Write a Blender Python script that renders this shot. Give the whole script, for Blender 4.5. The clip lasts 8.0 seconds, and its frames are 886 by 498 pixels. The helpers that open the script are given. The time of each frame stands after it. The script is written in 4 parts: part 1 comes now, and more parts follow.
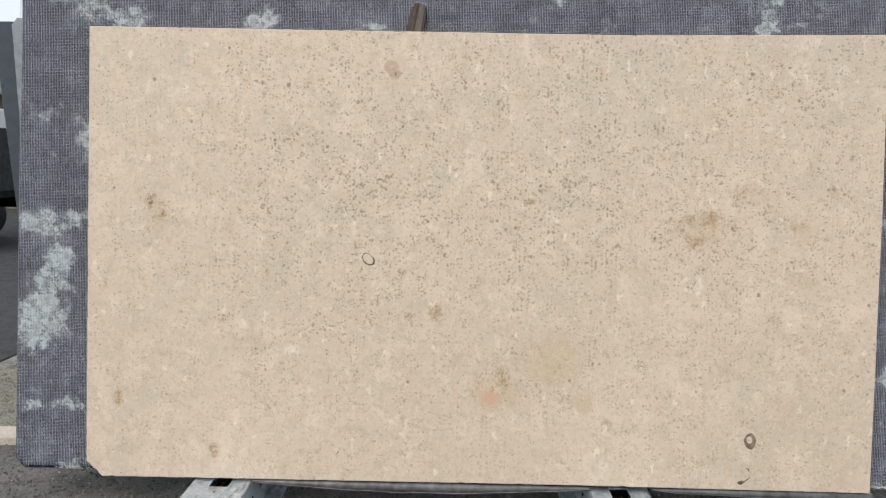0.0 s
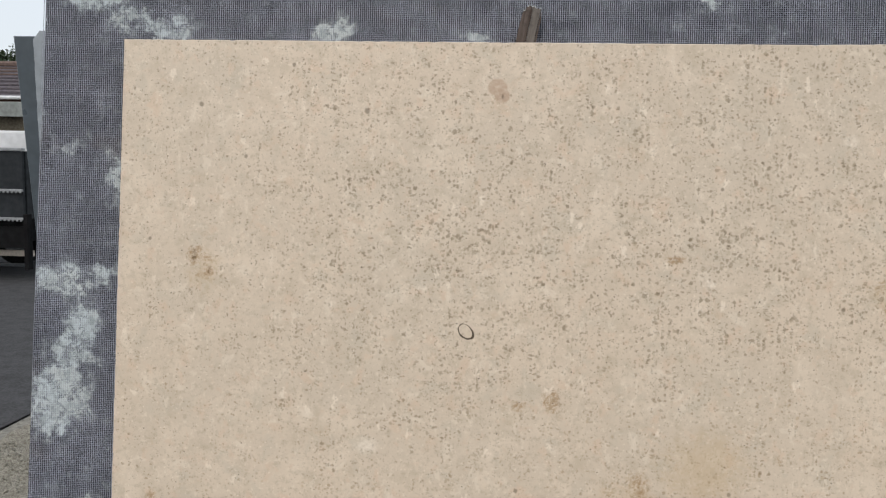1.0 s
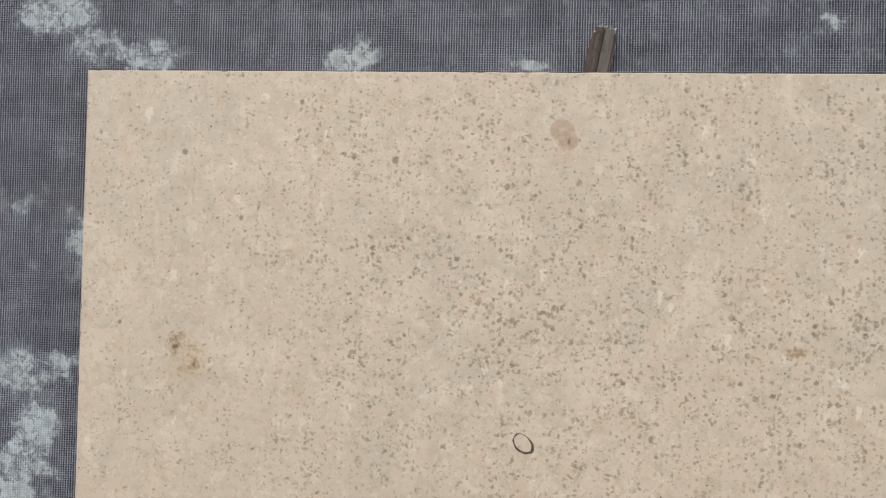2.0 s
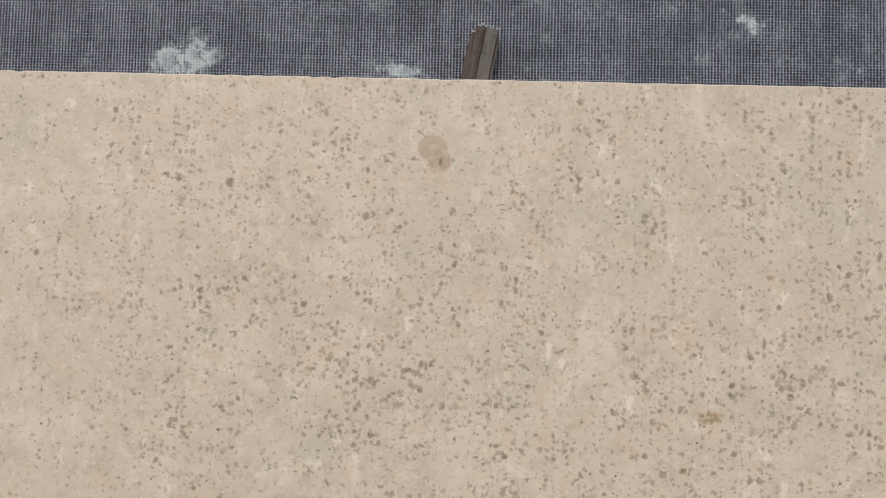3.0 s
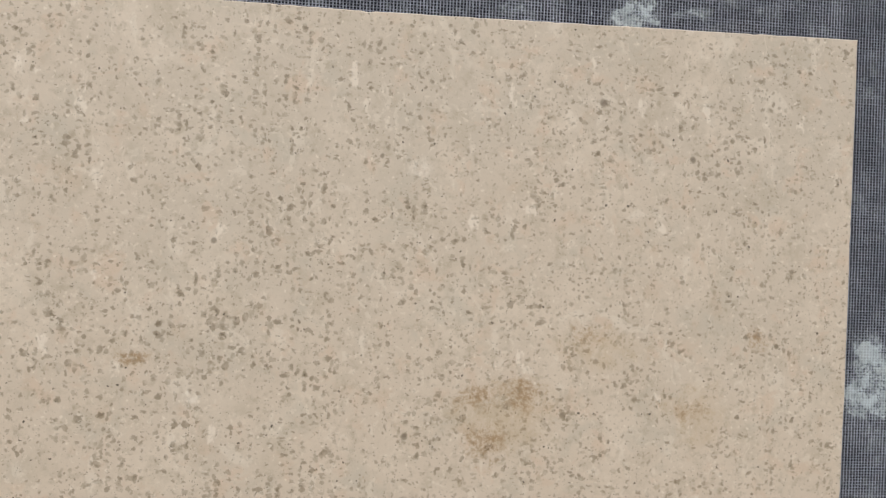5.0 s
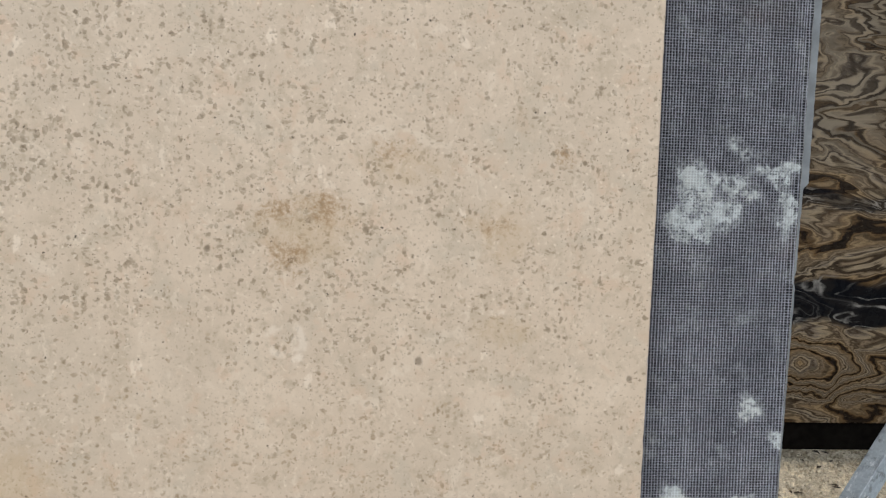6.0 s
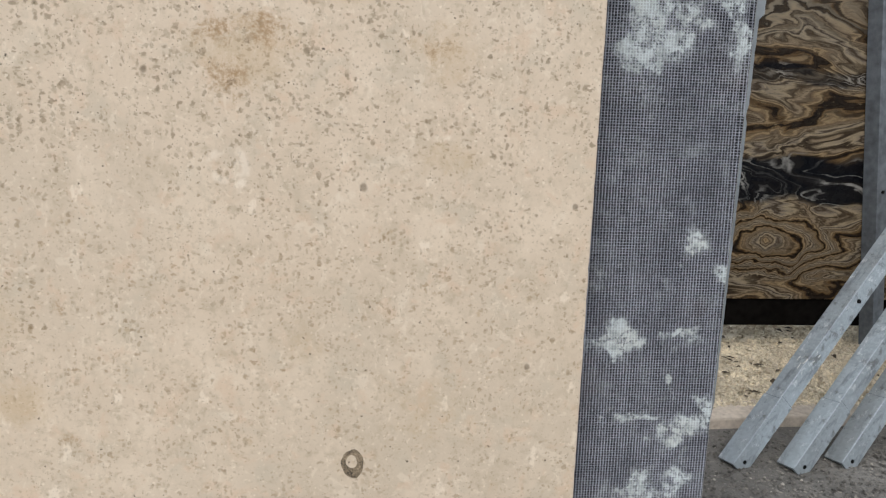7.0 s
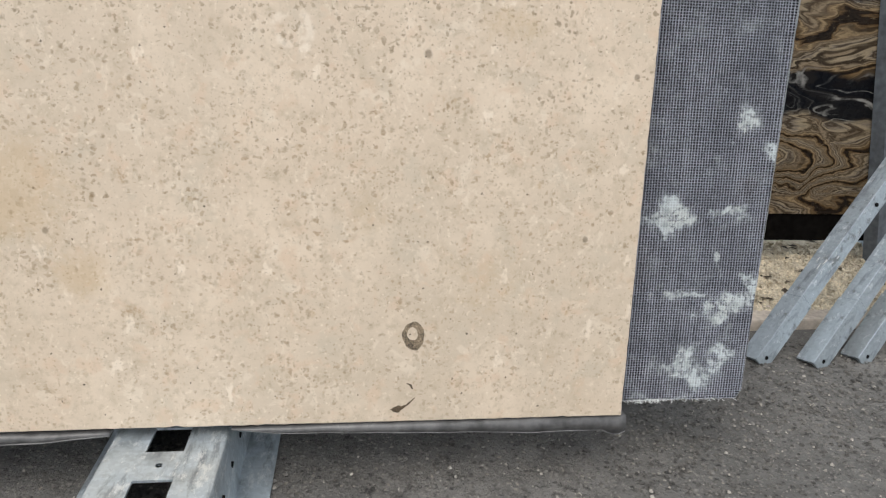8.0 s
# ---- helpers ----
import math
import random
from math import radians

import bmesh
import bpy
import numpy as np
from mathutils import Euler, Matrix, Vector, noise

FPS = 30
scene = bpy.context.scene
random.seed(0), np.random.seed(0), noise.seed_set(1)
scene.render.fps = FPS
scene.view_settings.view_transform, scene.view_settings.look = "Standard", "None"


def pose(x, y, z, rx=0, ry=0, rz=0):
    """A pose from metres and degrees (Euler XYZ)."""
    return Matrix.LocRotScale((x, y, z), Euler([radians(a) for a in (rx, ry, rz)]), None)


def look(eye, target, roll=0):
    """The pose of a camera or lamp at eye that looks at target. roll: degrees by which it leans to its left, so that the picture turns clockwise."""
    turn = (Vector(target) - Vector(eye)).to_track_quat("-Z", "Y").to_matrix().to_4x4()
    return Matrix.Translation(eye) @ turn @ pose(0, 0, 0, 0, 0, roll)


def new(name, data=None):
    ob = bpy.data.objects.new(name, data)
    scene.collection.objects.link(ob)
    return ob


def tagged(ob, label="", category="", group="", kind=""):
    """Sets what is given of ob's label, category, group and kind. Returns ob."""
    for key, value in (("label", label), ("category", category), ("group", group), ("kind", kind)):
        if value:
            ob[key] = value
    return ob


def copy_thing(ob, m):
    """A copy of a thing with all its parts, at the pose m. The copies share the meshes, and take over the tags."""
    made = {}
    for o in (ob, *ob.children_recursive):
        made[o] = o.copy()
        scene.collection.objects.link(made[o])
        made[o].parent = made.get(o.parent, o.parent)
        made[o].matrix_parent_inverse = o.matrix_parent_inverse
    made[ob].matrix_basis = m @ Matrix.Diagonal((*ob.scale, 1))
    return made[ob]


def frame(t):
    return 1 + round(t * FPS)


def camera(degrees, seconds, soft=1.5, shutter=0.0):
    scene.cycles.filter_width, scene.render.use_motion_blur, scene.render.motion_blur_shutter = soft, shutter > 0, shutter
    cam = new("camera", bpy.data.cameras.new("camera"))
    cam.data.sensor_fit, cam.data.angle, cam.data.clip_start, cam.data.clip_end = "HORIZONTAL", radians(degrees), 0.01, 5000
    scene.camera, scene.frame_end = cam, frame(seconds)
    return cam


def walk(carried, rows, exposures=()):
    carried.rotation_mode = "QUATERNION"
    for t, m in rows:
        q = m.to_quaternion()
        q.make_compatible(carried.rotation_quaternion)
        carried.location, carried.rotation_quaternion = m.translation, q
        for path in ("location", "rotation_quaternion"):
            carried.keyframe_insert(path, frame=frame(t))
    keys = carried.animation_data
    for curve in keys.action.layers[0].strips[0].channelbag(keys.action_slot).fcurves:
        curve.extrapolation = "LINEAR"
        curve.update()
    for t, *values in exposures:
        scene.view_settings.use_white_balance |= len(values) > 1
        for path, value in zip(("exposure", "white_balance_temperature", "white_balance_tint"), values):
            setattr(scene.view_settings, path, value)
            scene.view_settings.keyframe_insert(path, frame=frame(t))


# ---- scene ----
# The camera: rows of seconds, eye, target and roll in the frame of the leaning slab.
cam = camera(63.8, 8.0, soft=1.25)
LEAN = 6.0
PATH = [
    (0, (0.017, 0.079, 1.2), (-0.021, 2.078, 1.153), 1.3),
    (0.5, (-0.098, 0.348, 1.263), (-0.179, 2.346, 1.242), 1.5),
    (1, (-0.22, 0.611, 1.317), (-0.362, 2.606, 1.324), 1.7),
    (1.2, (-0.292, 0.716, 1.353), (-0.445, 2.71, 1.37), 1.7),
    (2.3, (-0.353, 1.119, 1.507), (-0.502, 3.113, 1.556), 1.3),
    (2.5, (-0.306, 1.179, 1.516), (-0.436, 3.174, 1.579), 1.3),
    (3, (-0.173, 1.31, 1.531), (-0.215, 3.307, 1.626), 1.5),
    (3.5, (0.022, 1.368, 1.565), (0.072, 3.367, 1.628), 1.6),
    (4, (0.258, 1.339, 1.524), (0.367, 3.333, 1.636), 1.9),
    (4.5, (0.443, 1.366, 1.515), (0.62, 3.356, 1.596), 2.1),
    (5, (0.626, 1.377, 1.496), (0.839, 3.365, 1.512), 2.4),
    (5.2, (0.72, 1.371, 1.471), (0.94, 3.359, 1.476), 2.4),
    (6.3, (1.057, 1.311, 1.2), (1.192, 3.3, 1.035), 1.7),
    (6.5, (1.072, 1.306, 1.169), (1.214, 3.29, 0.962), 1.6),
    (7, (1.09, 1.309, 1.095), (1.271, 3.277, 0.789), 1.7),
    (7.5, (1.059, 1.301, 1.015), (1.282, 3.253, 0.64), 1.8),
    (8, (0.933, 1.294, 0.938), (1.189, 3.232, 0.518), 1.9),
]
LEANING = pose(0, 0, 0, -LEAN)
SLAB_FRAME = LEANING @ pose(0, -2.55, -0.18)
EXPOSURES = [(0, 0.0), (1, -0.15), (2.5, -0.14), (3.0, -0.19), (3.5, -0.22), (4.0, -0.28), (4.5, -0.29), (5.2, -0.22), (6.5, -0.15), (7, -0.07), (7.5, -0.02), (8, 0.06)]
walk(cam, [(t, SLAB_FRAME @ look(eye, target, roll)) for t, eye, target, roll in PATH], EXPOSURES)

# ---- light: a bright overcast sky with a very soft sun behind the camera ----
world = bpy.data.worlds.new("overcast_sky")
scene.world = world
world.use_nodes = True
wn = world.node_tree
wn.nodes.clear()
sky = wn.nodes.new("ShaderNodeTexSky")
sky.sky_type, sky.sun_disc = "NISHITA", False
sky.sun_elevation, sky.sun_rotation = radians(52), radians(204)
sky.air_density, sky.dust_density = 1.0, 4.0
sky_back = wn.nodes.new("ShaderNodeBackground")
sky_back.inputs["Strength"].default_value = 0.06
cloud_back = wn.nodes.new("ShaderNodeBackground")
cloud_back.inputs["Color"].default_value = (0.93, 0.97, 1.0, 1)
cloud_back.inputs["Strength"].default_value = 0.80
sky_sum = wn.nodes.new("ShaderNodeAddShader")
sky_out = wn.nodes.new("ShaderNodeOutputWorld")
wn.links.new(sky.outputs["Color"], sky_back.inputs["Color"])
wn.links.new(sky_back.outputs[0], sky_sum.inputs[0])
wn.links.new(cloud_back.outputs[0], sky_sum.inputs[1])
wn.links.new(sky_sum.outputs[0], sky_out.inputs["Surface"])
sun = new("sun", bpy.data.lights.new("sun", "SUN"))
sun.data.energy, sun.data.angle, sun.data.color = 1.45, radians(48), (1.0, 0.965, 0.92)
sun.matrix_world = look((-2.2, -5.0, 7.0), (0, 0, 0))


# ---- material helpers ----
class Mat:
    """A node material with short calls."""

    def __init__(self, name, rough=0.8, metal=0.0, spec=0.5):
        self.m = bpy.data.materials.new(name)
        self.m.use_nodes = True
        self.t = self.m.node_tree
        self.b = self.t.nodes["Principled BSDF"]
        self.b.inputs["Roughness"].default_value = rough
        self.b.inputs["Metallic"].default_value = metal
        self.b.inputs["Specular IOR Level"].default_value = spec
        self.obj = self.t.nodes.new("ShaderNodeTexCoord").outputs["Object"]

    def put(self, socket, value):
        if isinstance(value, bpy.types.NodeSocket):
            self.t.links.new(value, socket)
        elif isinstance(value, tuple) and len(value) == 3 and socket.type == "RGBA":
            socket.default_value = (*value, 1)
        else:
            socket.default_value = value

    def node(self, kind, out=0, **ins):
        n = self.t.nodes.new(kind)
        for k, v in ins.items():
            self.put(n.inputs[k], v)
        return n.outputs[out]

    def math(self, op, a, b=0.0):
        n = self.t.nodes.new("ShaderNodeMath")
        n.operation = op
        self.put(n.inputs[0], a)
        self.put(n.inputs[1], b)
        return n.outputs[0]

    def vec(self, op, a, b=(0, 0, 0)):
        n = self.t.nodes.new("ShaderNodeVectorMath")
        n.operation = op
        self.put(n.inputs[0], a)
        self.put(n.inputs[1], b)
        return n.outputs["Value"] if op == "LENGTH" else n.outputs[0]

    def noise(self, scale, detail=4.0, rough=0.55, at=None, out=0, distort=0.0):
        return self.node("ShaderNodeTexNoise", out, Vector=at or self.obj, Scale=scale, Detail=detail, Roughness=rough, Distortion=distort)

    def voronoi(self, scale, out=0, at=None, feature="F1"):
        n = self.t.nodes.new("ShaderNodeTexVoronoi")
        n.feature = feature
        self.put(n.inputs["Vector"], at or self.obj)
        n.inputs["Scale"].default_value = scale
        return n.outputs[out]

    def flat_voronoi(self, scale, out, at, metric="EUCLIDEAN"):
        n = self.t.nodes.new("ShaderNodeTexVoronoi")
        n.voronoi_dimensions, n.distance = "2D", metric
        self.put(n.inputs["Vector"], at)
        n.inputs["Scale"].default_value = scale
        return n.outputs[out]

    def ramp(self, value, lo, hi, a=0.0, b=1.0, smooth=True):
        n = self.t.nodes.new("ShaderNodeMapRange")
        n.interpolation_type = "SMOOTHSTEP" if smooth else "LINEAR"
        for k, v in zip(("Value", "From Min", "From Max", "To Min", "To Max"), (value, lo, hi, a, b)):
            self.put(n.inputs[k], v)
        return n.outputs[0]

    def mix(self, fac, a, b, mode="MIX"):
        n = self.t.nodes.new("ShaderNodeMix")
        n.data_type, n.blend_type = "RGBA", mode
        self.put(n.inputs[0], fac)
        self.put(n.inputs[6], a)
        self.put(n.inputs[7], b)
        return n.outputs[2]

    def warp(self, scale, amount, at=None):
        c = self.noise(scale, 3, at=at, out=1)
        return self.vec("ADD", at or self.obj, self.vec("MULTIPLY", self.vec("SUBTRACT", c, (0.5, 0.5, 0.5)), (amount,) * 3))

    def blob(self, at, x, z, rx, rz, edge=0.4):
        d = self.vec("LENGTH", self.vec("MULTIPLY", self.vec("SUBTRACT", at, (x, 0, z)), (1 / rx, 0, 1 / rz)))
        return self.ramp(d, 1.0, edge)

    def blobs(self, at, rows, edge=0.3, grow=1.0):
        total = None
        for x, z, rx, rz, k in rows:
            rx, rz = rx * grow, rz * grow
            b = self.math("MULTIPLY", self.blob(at, x, z, rx, rz, edge), k)
            total = b if total is None else self.math("MAXIMUM", total, b)
        return total

    def colour(self, c):
        self.put(self.b.inputs["Base Color"], c)
        return self

    def rough(self, r):
        self.put(self.b.inputs["Roughness"], r)
        return self

    def bump(self, height, strength=0.3, distance=0.002):
        n = self.t.nodes.new("ShaderNodeBump")
        n.inputs["Strength"].default_value, n.inputs["Distance"].default_value = strength, distance
        self.put(n.inputs["Height"], height)
        self.t.links.new(n.outputs[0], self.b.inputs["Normal"])
        return self


def plain(name, c, rough=0.7, metal=0.0, grain=40.0, amount=0.35, bump=0.2):
    """A surface with stains at two scales and a fine relief."""
    m = Mat(name, rough, metal)
    n = m.math("ADD", m.math("MULTIPLY", m.noise(grain, 5), 0.6), m.math("MULTIPLY", m.noise(grain / 9, 3), 0.4))
    dark = tuple(v * (1 - amount) for v in c)
    light = tuple(min(1, v * (1 + amount)) for v in c)
    m.colour(m.mix(m.ramp(n, 0.3, 0.7), dark, light))
    m.rough(m.ramp(n, 0.3, 0.7, min(1, rough + 0.1), max(0.05, rough - 0.1)))
    return m.bump(n, bump).m


# ---- materials ----
def limestone():
    """Beige limestone: a mottled ground, drifts of angular grey-brown grains, pale shell pieces and iron stains."""
    m = Mat("beige_limestone", 0.42, spec=0.4)
    sep = m.t.nodes.new("ShaderNodeSeparateXYZ")
    m.put(sep.inputs[0], m.obj)
    face = m.node("ShaderNodeCombineXYZ", 0, X=sep.outputs[0], Y=sep.outputs[2], Z=sep.outputs[1])
    soft = m.warp(6, 0.05)
    cloudy = m.warp(9, 0.08)
    # the ground: broad drifts of warm and grey, finer mottling
    base = m.mix(m.ramp(m.noise(1.6, 3, at=soft), 0.35, 0.68), (0.606, 0.500, 0.387), (0.560, 0.472, 0.369))
    base = m.mix(m.ramp(m.noise(7, 5, 0.6, at=soft), 0.46, 0.68, 0, 0.75), base, (0.668, 0.560, 0.440))
    base = m.mix(m.ramp(m.noise(20, 4, 0.6, at=cloudy), 0.54, 0.66, 0, 0.7), base, (0.60, 0.462, 0.342))
    base = m.mix(m.ramp(m.noise(11, 4, 0.6, at=m.vec("ADD", cloudy, (5.0, 0, 2.0))), 0.52, 0.70, 0, 0.6), base, (0.50, 0.437, 0.343))
    base = m.mix(m.ramp(m.noise(15, 5, 0.65, at=soft), 0.48, 0.70, 0, 0.6), base, (0.475, 0.394, 0.292))
    base = m.mix(m.ramp(m.noise(48, 5, 0.65), 0.50, 0.70, 0, 0.6), base, (0.42, 0.345, 0.25))
    # pale shell pieces, thin and broken
    base = m.mix(m.ramp(m.noise(85, 4, 0.6, at=m.warp(30, 0.05)), 0.57, 0.70, 0, 0.6), base, (0.70, 0.605, 0.487))
    shell_at = m.warp(75, 0.045, m.vec("MULTIPLY", face, (1.0, 0.6, 1.0)))
    shell = m.flat_voronoi(17, 0, shell_at)
    pick = m.node("ShaderNodeSeparateColor", 2, Color=m.flat_voronoi(17, 1, shell_at))
    base = m.mix(m.math("MULTIPLY", m.ramp(shell, 0.17, 0.06), m.ramp(pick, 0.80, 0.92, 0, 0.6)), base, (0.78, 0.685, 0.565))
    for scale, way, low in ((26, (1.0, 1.0, 0.35), 0.61), (26, (0.4, 1.0, 1.0), 0.61), (34, (1.0, 1.0, 0.22), 0.63)):
        wisp = m.noise(scale, 4, 0.6, at=m.vec("MULTIPLY", m.warp(12, 0.10), way))
        base = m.mix(m.ramp(wisp, low, low + 0.06, 0, 0.5), base, (0.69, 0.60, 0.485))
    # grey-brown grains of several sizes and shapes, gathered in drifts and clumps
    rich = m.blobs(m.warp(3, 0.4), [(-0.25, 1.12, 0.80, 0.42, 0.75), (0.55, 1.16, 0.75, 0.46, 0.95)], 0.0)
    drift = m.math("ADD", m.math("MULTIPLY", m.ramp(m.noise(5.5, 5, 0.65, at=soft), 0.30, 0.62), 0.75), m.math("MULTIPLY", rich, 0.35))
    clump = m.ramp(m.noise(19, 3, 0.6, at=m.vec("ADD", cloudy, (1.0, 0, 9.0))), 0.36, 0.60, 0.45, 1.12)
    clump = m.math("MULTIPLY", clump, m.ramp(m.math("ADD", sep.outputs[0], m.ramp(m.noise(2.7, 3), 0.3, 0.7, -0.2, 0.2)), -1.15, -0.45, 0.72, 1.0))
    bedded = m.math("ADD", sep.outputs[2], m.ramp(m.noise(2.2, 3), 0.3, 0.7, -0.25, 0.25))
    patchy = m.math("MULTIPLY", m.ramp(m.noise(60, 3), 0.3, 0.62, 0.40, 1.0), m.ramp(bedded, 0.20, 0.95, 0.72, 1.0))
    low_warm = m.ramp(bedded, 1.0, 0.4, 0.0, 0.75)
    fine = m.warp(230, 0.0045, m.warp(85, 0.009, face))
    wild = m.warp(210, 0.005, m.warp(24, 0.022, m.warp(110, 0.008, face)))
    for scale, at, keep, size, tone, strength, metric in (
        (44, m.vec("MULTIPLY", fine, (1.0, 0.75, 1.0)), 0.74, 0.28, (0.310, 0.240, 0.155), 0.60, "EUCLIDEAN"),
        (70, m.vec("ADD", m.vec("MULTIPLY", wild, (0.85, 1.0, 1.0)), (11.3, 4.2, 0)), 0.58, 0.45, (0.235, 0.178, 0.112), 0.80, "MANHATTAN"),
        (84, fine, 0.56, 0.38, (0.215, 0.164, 0.102), 0.78, "EUCLIDEAN"),
        (97, m.vec("ADD", m.vec("MULTIPLY", wild, (0.62, 1.0, 1.0)), (3.1, 1.7, 0)), 0.60, 0.37, (0.210, 0.160, 0.100), 0.78, "CHEBYCHEV"),
        (90, m.vec("ADD", m.vec("MULTIPLY", wild, (1.0, 0.60, 1.0)), (7.3, 5.1, 0)), 0.60, 0.38, (0.215, 0.164, 0.103), 0.78, "EUCLIDEAN"),
        (140, m.vec("ADD", fine, (1.9, 8.2, 0)), 0.78, 0.36, (0.160, 0.118, 0.074), 0.70, "MANHATTAN"),
        (230, m.warp(260, 0.004, face), 0.88, 0.34, (0.09, 0.067, 0.044), 0.8, "EUCLIDEAN"),
    ):
        d = m.flat_voronoi(scale, 0, at, metric)
        c = m.node("ShaderNodeSeparateColor", 0, Color=m.flat_voronoi(scale, 1, at, metric))
        other = m.node("ShaderNodeSeparateColor", 1, Color=m.flat_voronoi(scale, 1, at, metric))
        grow = m.math("MULTIPLY", m.ramp(c, keep, 1.0, 0.0, size, False), m.math("MULTIPLY", m.math("MULTIPLY", m.ramp(drift, 0, 1.1, 0.45, 1.20, False), clump), m.ramp(bedded, 0.2, 0.9, 0.92, 1.04)))
        spot = m.ramp(m.math("SUBTRACT", d, grow), 0.085, -0.13)
        fade = m.ramp(other, 0.0, 1.0, 0.62, 1.0)
        warm = m.mix(m.math("MULTIPLY", other, low_warm), tone, (tone[0] * 1.45, tone[1] * 1.25, tone[2] * 1.02))
        base = m.mix(m.math("MULTIPLY", m.math("MULTIPLY", spot, m.math("MULTIPLY", patchy, fade)), strength * 0.95), base, warm)
    glint_at = m.vec("ADD", fine, (0.0045, 0.004, 0))
    glint = m.flat_voronoi(72, 0, glint_at)
    lit = m.node("ShaderNodeSeparateColor", 1, Color=m.flat_voronoi(72, 1, glint_at))
    base = m.mix(m.math("MULTIPLY", m.ramp(glint, 0.20, 0.08), m.ramp(lit, 0.88, 0.98, 0, 0.6)), base, (0.75, 0.66, 0.54))
    # tiny dark pits
    pit = m.flat_voronoi(34, 0, fine)
    chosen = m.node("ShaderNodeSeparateColor", 1, Color=m.flat_voronoi(34, 1, fine))
    hole = m.math("MULTIPLY", m.ramp(pit, 0.070, 0.035), m.ramp(chosen, 0.92, 0.95))
    base = m.mix(m.math("MULTIPLY", hole, 0.9), base, (0.06, 0.045, 0.03))
    # single larger shells and grains
    near_edge = m.warp(60, 0.035)
    shells = m.blobs(near_edge, [(0.853, 0.864, 0.014, 0.011, 0.85), (1.195, 0.916, 0.018, 0.013, 0.95), (0.099, 1.576, 0.007, 0.006, 0.85), (0.060, 1.459, 0.006, 0.005, 0.85), (0.357, 1.070, 0.017, 0.014, 0.85), (0.199, 1.262, 0.009, 0.007, 0.85), (-0.660, 0.986, 0.014, 0.011, 0.85), (-0.408, 1.036, 0.016, 0.012, 0.85), (0.854, 0.828, 0.015, 0.012, 0.85), (-0.554, 0.596, 0.044, 0.035, 0.85), (0.709, 1.457, 0.027, 0.022, 0.85), (0.085, 1.497, 0.007, 0.006, 0.85)], 0.3)
    base = m.mix(m.math("MULTIPLY", shells, m.ramp(m.noise(80, 5, 0.7), 0.35, 0.6, 0.1, 0.9)), base, (0.75, 0.665, 0.555))
    # a broken pale ring of shell
    ring_d = m.vec("LENGTH", m.vec("MULTIPLY", m.vec("SUBTRACT", m.warp(40, 0.03), (0.835, 0, 0.860)), (1.0, 0, 1.15)))
    ring = m.math("MULTIPLY", m.math("MULTIPLY", m.ramp(ring_d, 0.020, 0.027), m.ramp(ring_d, 0.042, 0.033)), m.ramp(m.noise(30, 3), 0.42, 0.56))
    base = m.mix(m.math("MULTIPLY", ring, 0.5), base, (0.76, 0.68, 0.575))
    grains = m.blobs(m.warp(120, 0.005), [(0.382, 1.324, 0.006, 0.007, 0.85), (0.700, 1.014, 0.007, 0.008, 0.85), (1.016, 1.585, 0.009, 0.010, 0.85), (0.645, 1.474, 0.005, 0.006, 0.85), (1.178, 1.497, 0.007, 0.008, 0.85), (-0.787, 1.643, 0.007, 0.008, 0.85), (-1.048, 1.530, 0.009, 0.010, 0.85), (-0.578, 1.518, 0.010, 0.011, 0.85), (-1.061, 1.401, 0.005, 0.005, 0.85), (-1.185, 1.150, 0.006, 0.007, 0.85), (-0.916, 1.386, 0.007, 0.008, 0.85), (1.365, 0.505, 0.007, 0.008, 0.85), (1.063, 0.828, 0.009, 0.010, 0.85), (1.439, 0.802, 0.007, 0.008, 0.85), (-0.142, 0.495, 0.007, 0.008, 0.85), (0.420, 0.514, 0.007, 0.008, 0.85)], 0.4)
    base = m.mix(m.math("MULTIPLY", grains, 0.8), base, (0.165, 0.125, 0.083))
    # broad yellowish staining, ragged and soft
    torn = m.noise(34, 7, 0.72, at=m.warp(14, 0.06))
    def stained(rows, gain, lo, hi, grow=1.0):
        near = m.blobs(m.warp(15, 0.05), rows, 0.0, grow)
        return m.ramp(m.math("ADD", near, m.math("MULTIPLY", m.math("SUBTRACT", torn, 0.5), gain)), lo, hi)
    haze = stained([
        (-1.02, 1.06, 0.11, 0.13, 0.75), (0.87, 1.05, 0.17, 0.12, 0.9), (1.03, 1.17, 0.16, 0.08, 0.7), (1.20, 1.06, 0.12, 0.11, 0.75), (1.21, 0.88, 0.11, 0.06, 0.8),
        (0.16, 0.46, 0.18, 0.12, 1.1), (0.35, 0.58, 0.22, 0.18, 1.05), (0.47, 0.44, 0.09, 0.08, 1.1), (0.39, 0.63, 0.08, 0.08, 1.0), (1.19, 0.42, 0.16, 0.14, 0.55), (0.96, 0.55, 0.10, 0.10, 0.5),
    ], 2.0, 0.20, 1.05)
    base = m.mix(m.math("MULTIPLY", haze, 0.42), base, (0.475, 0.345, 0.200))
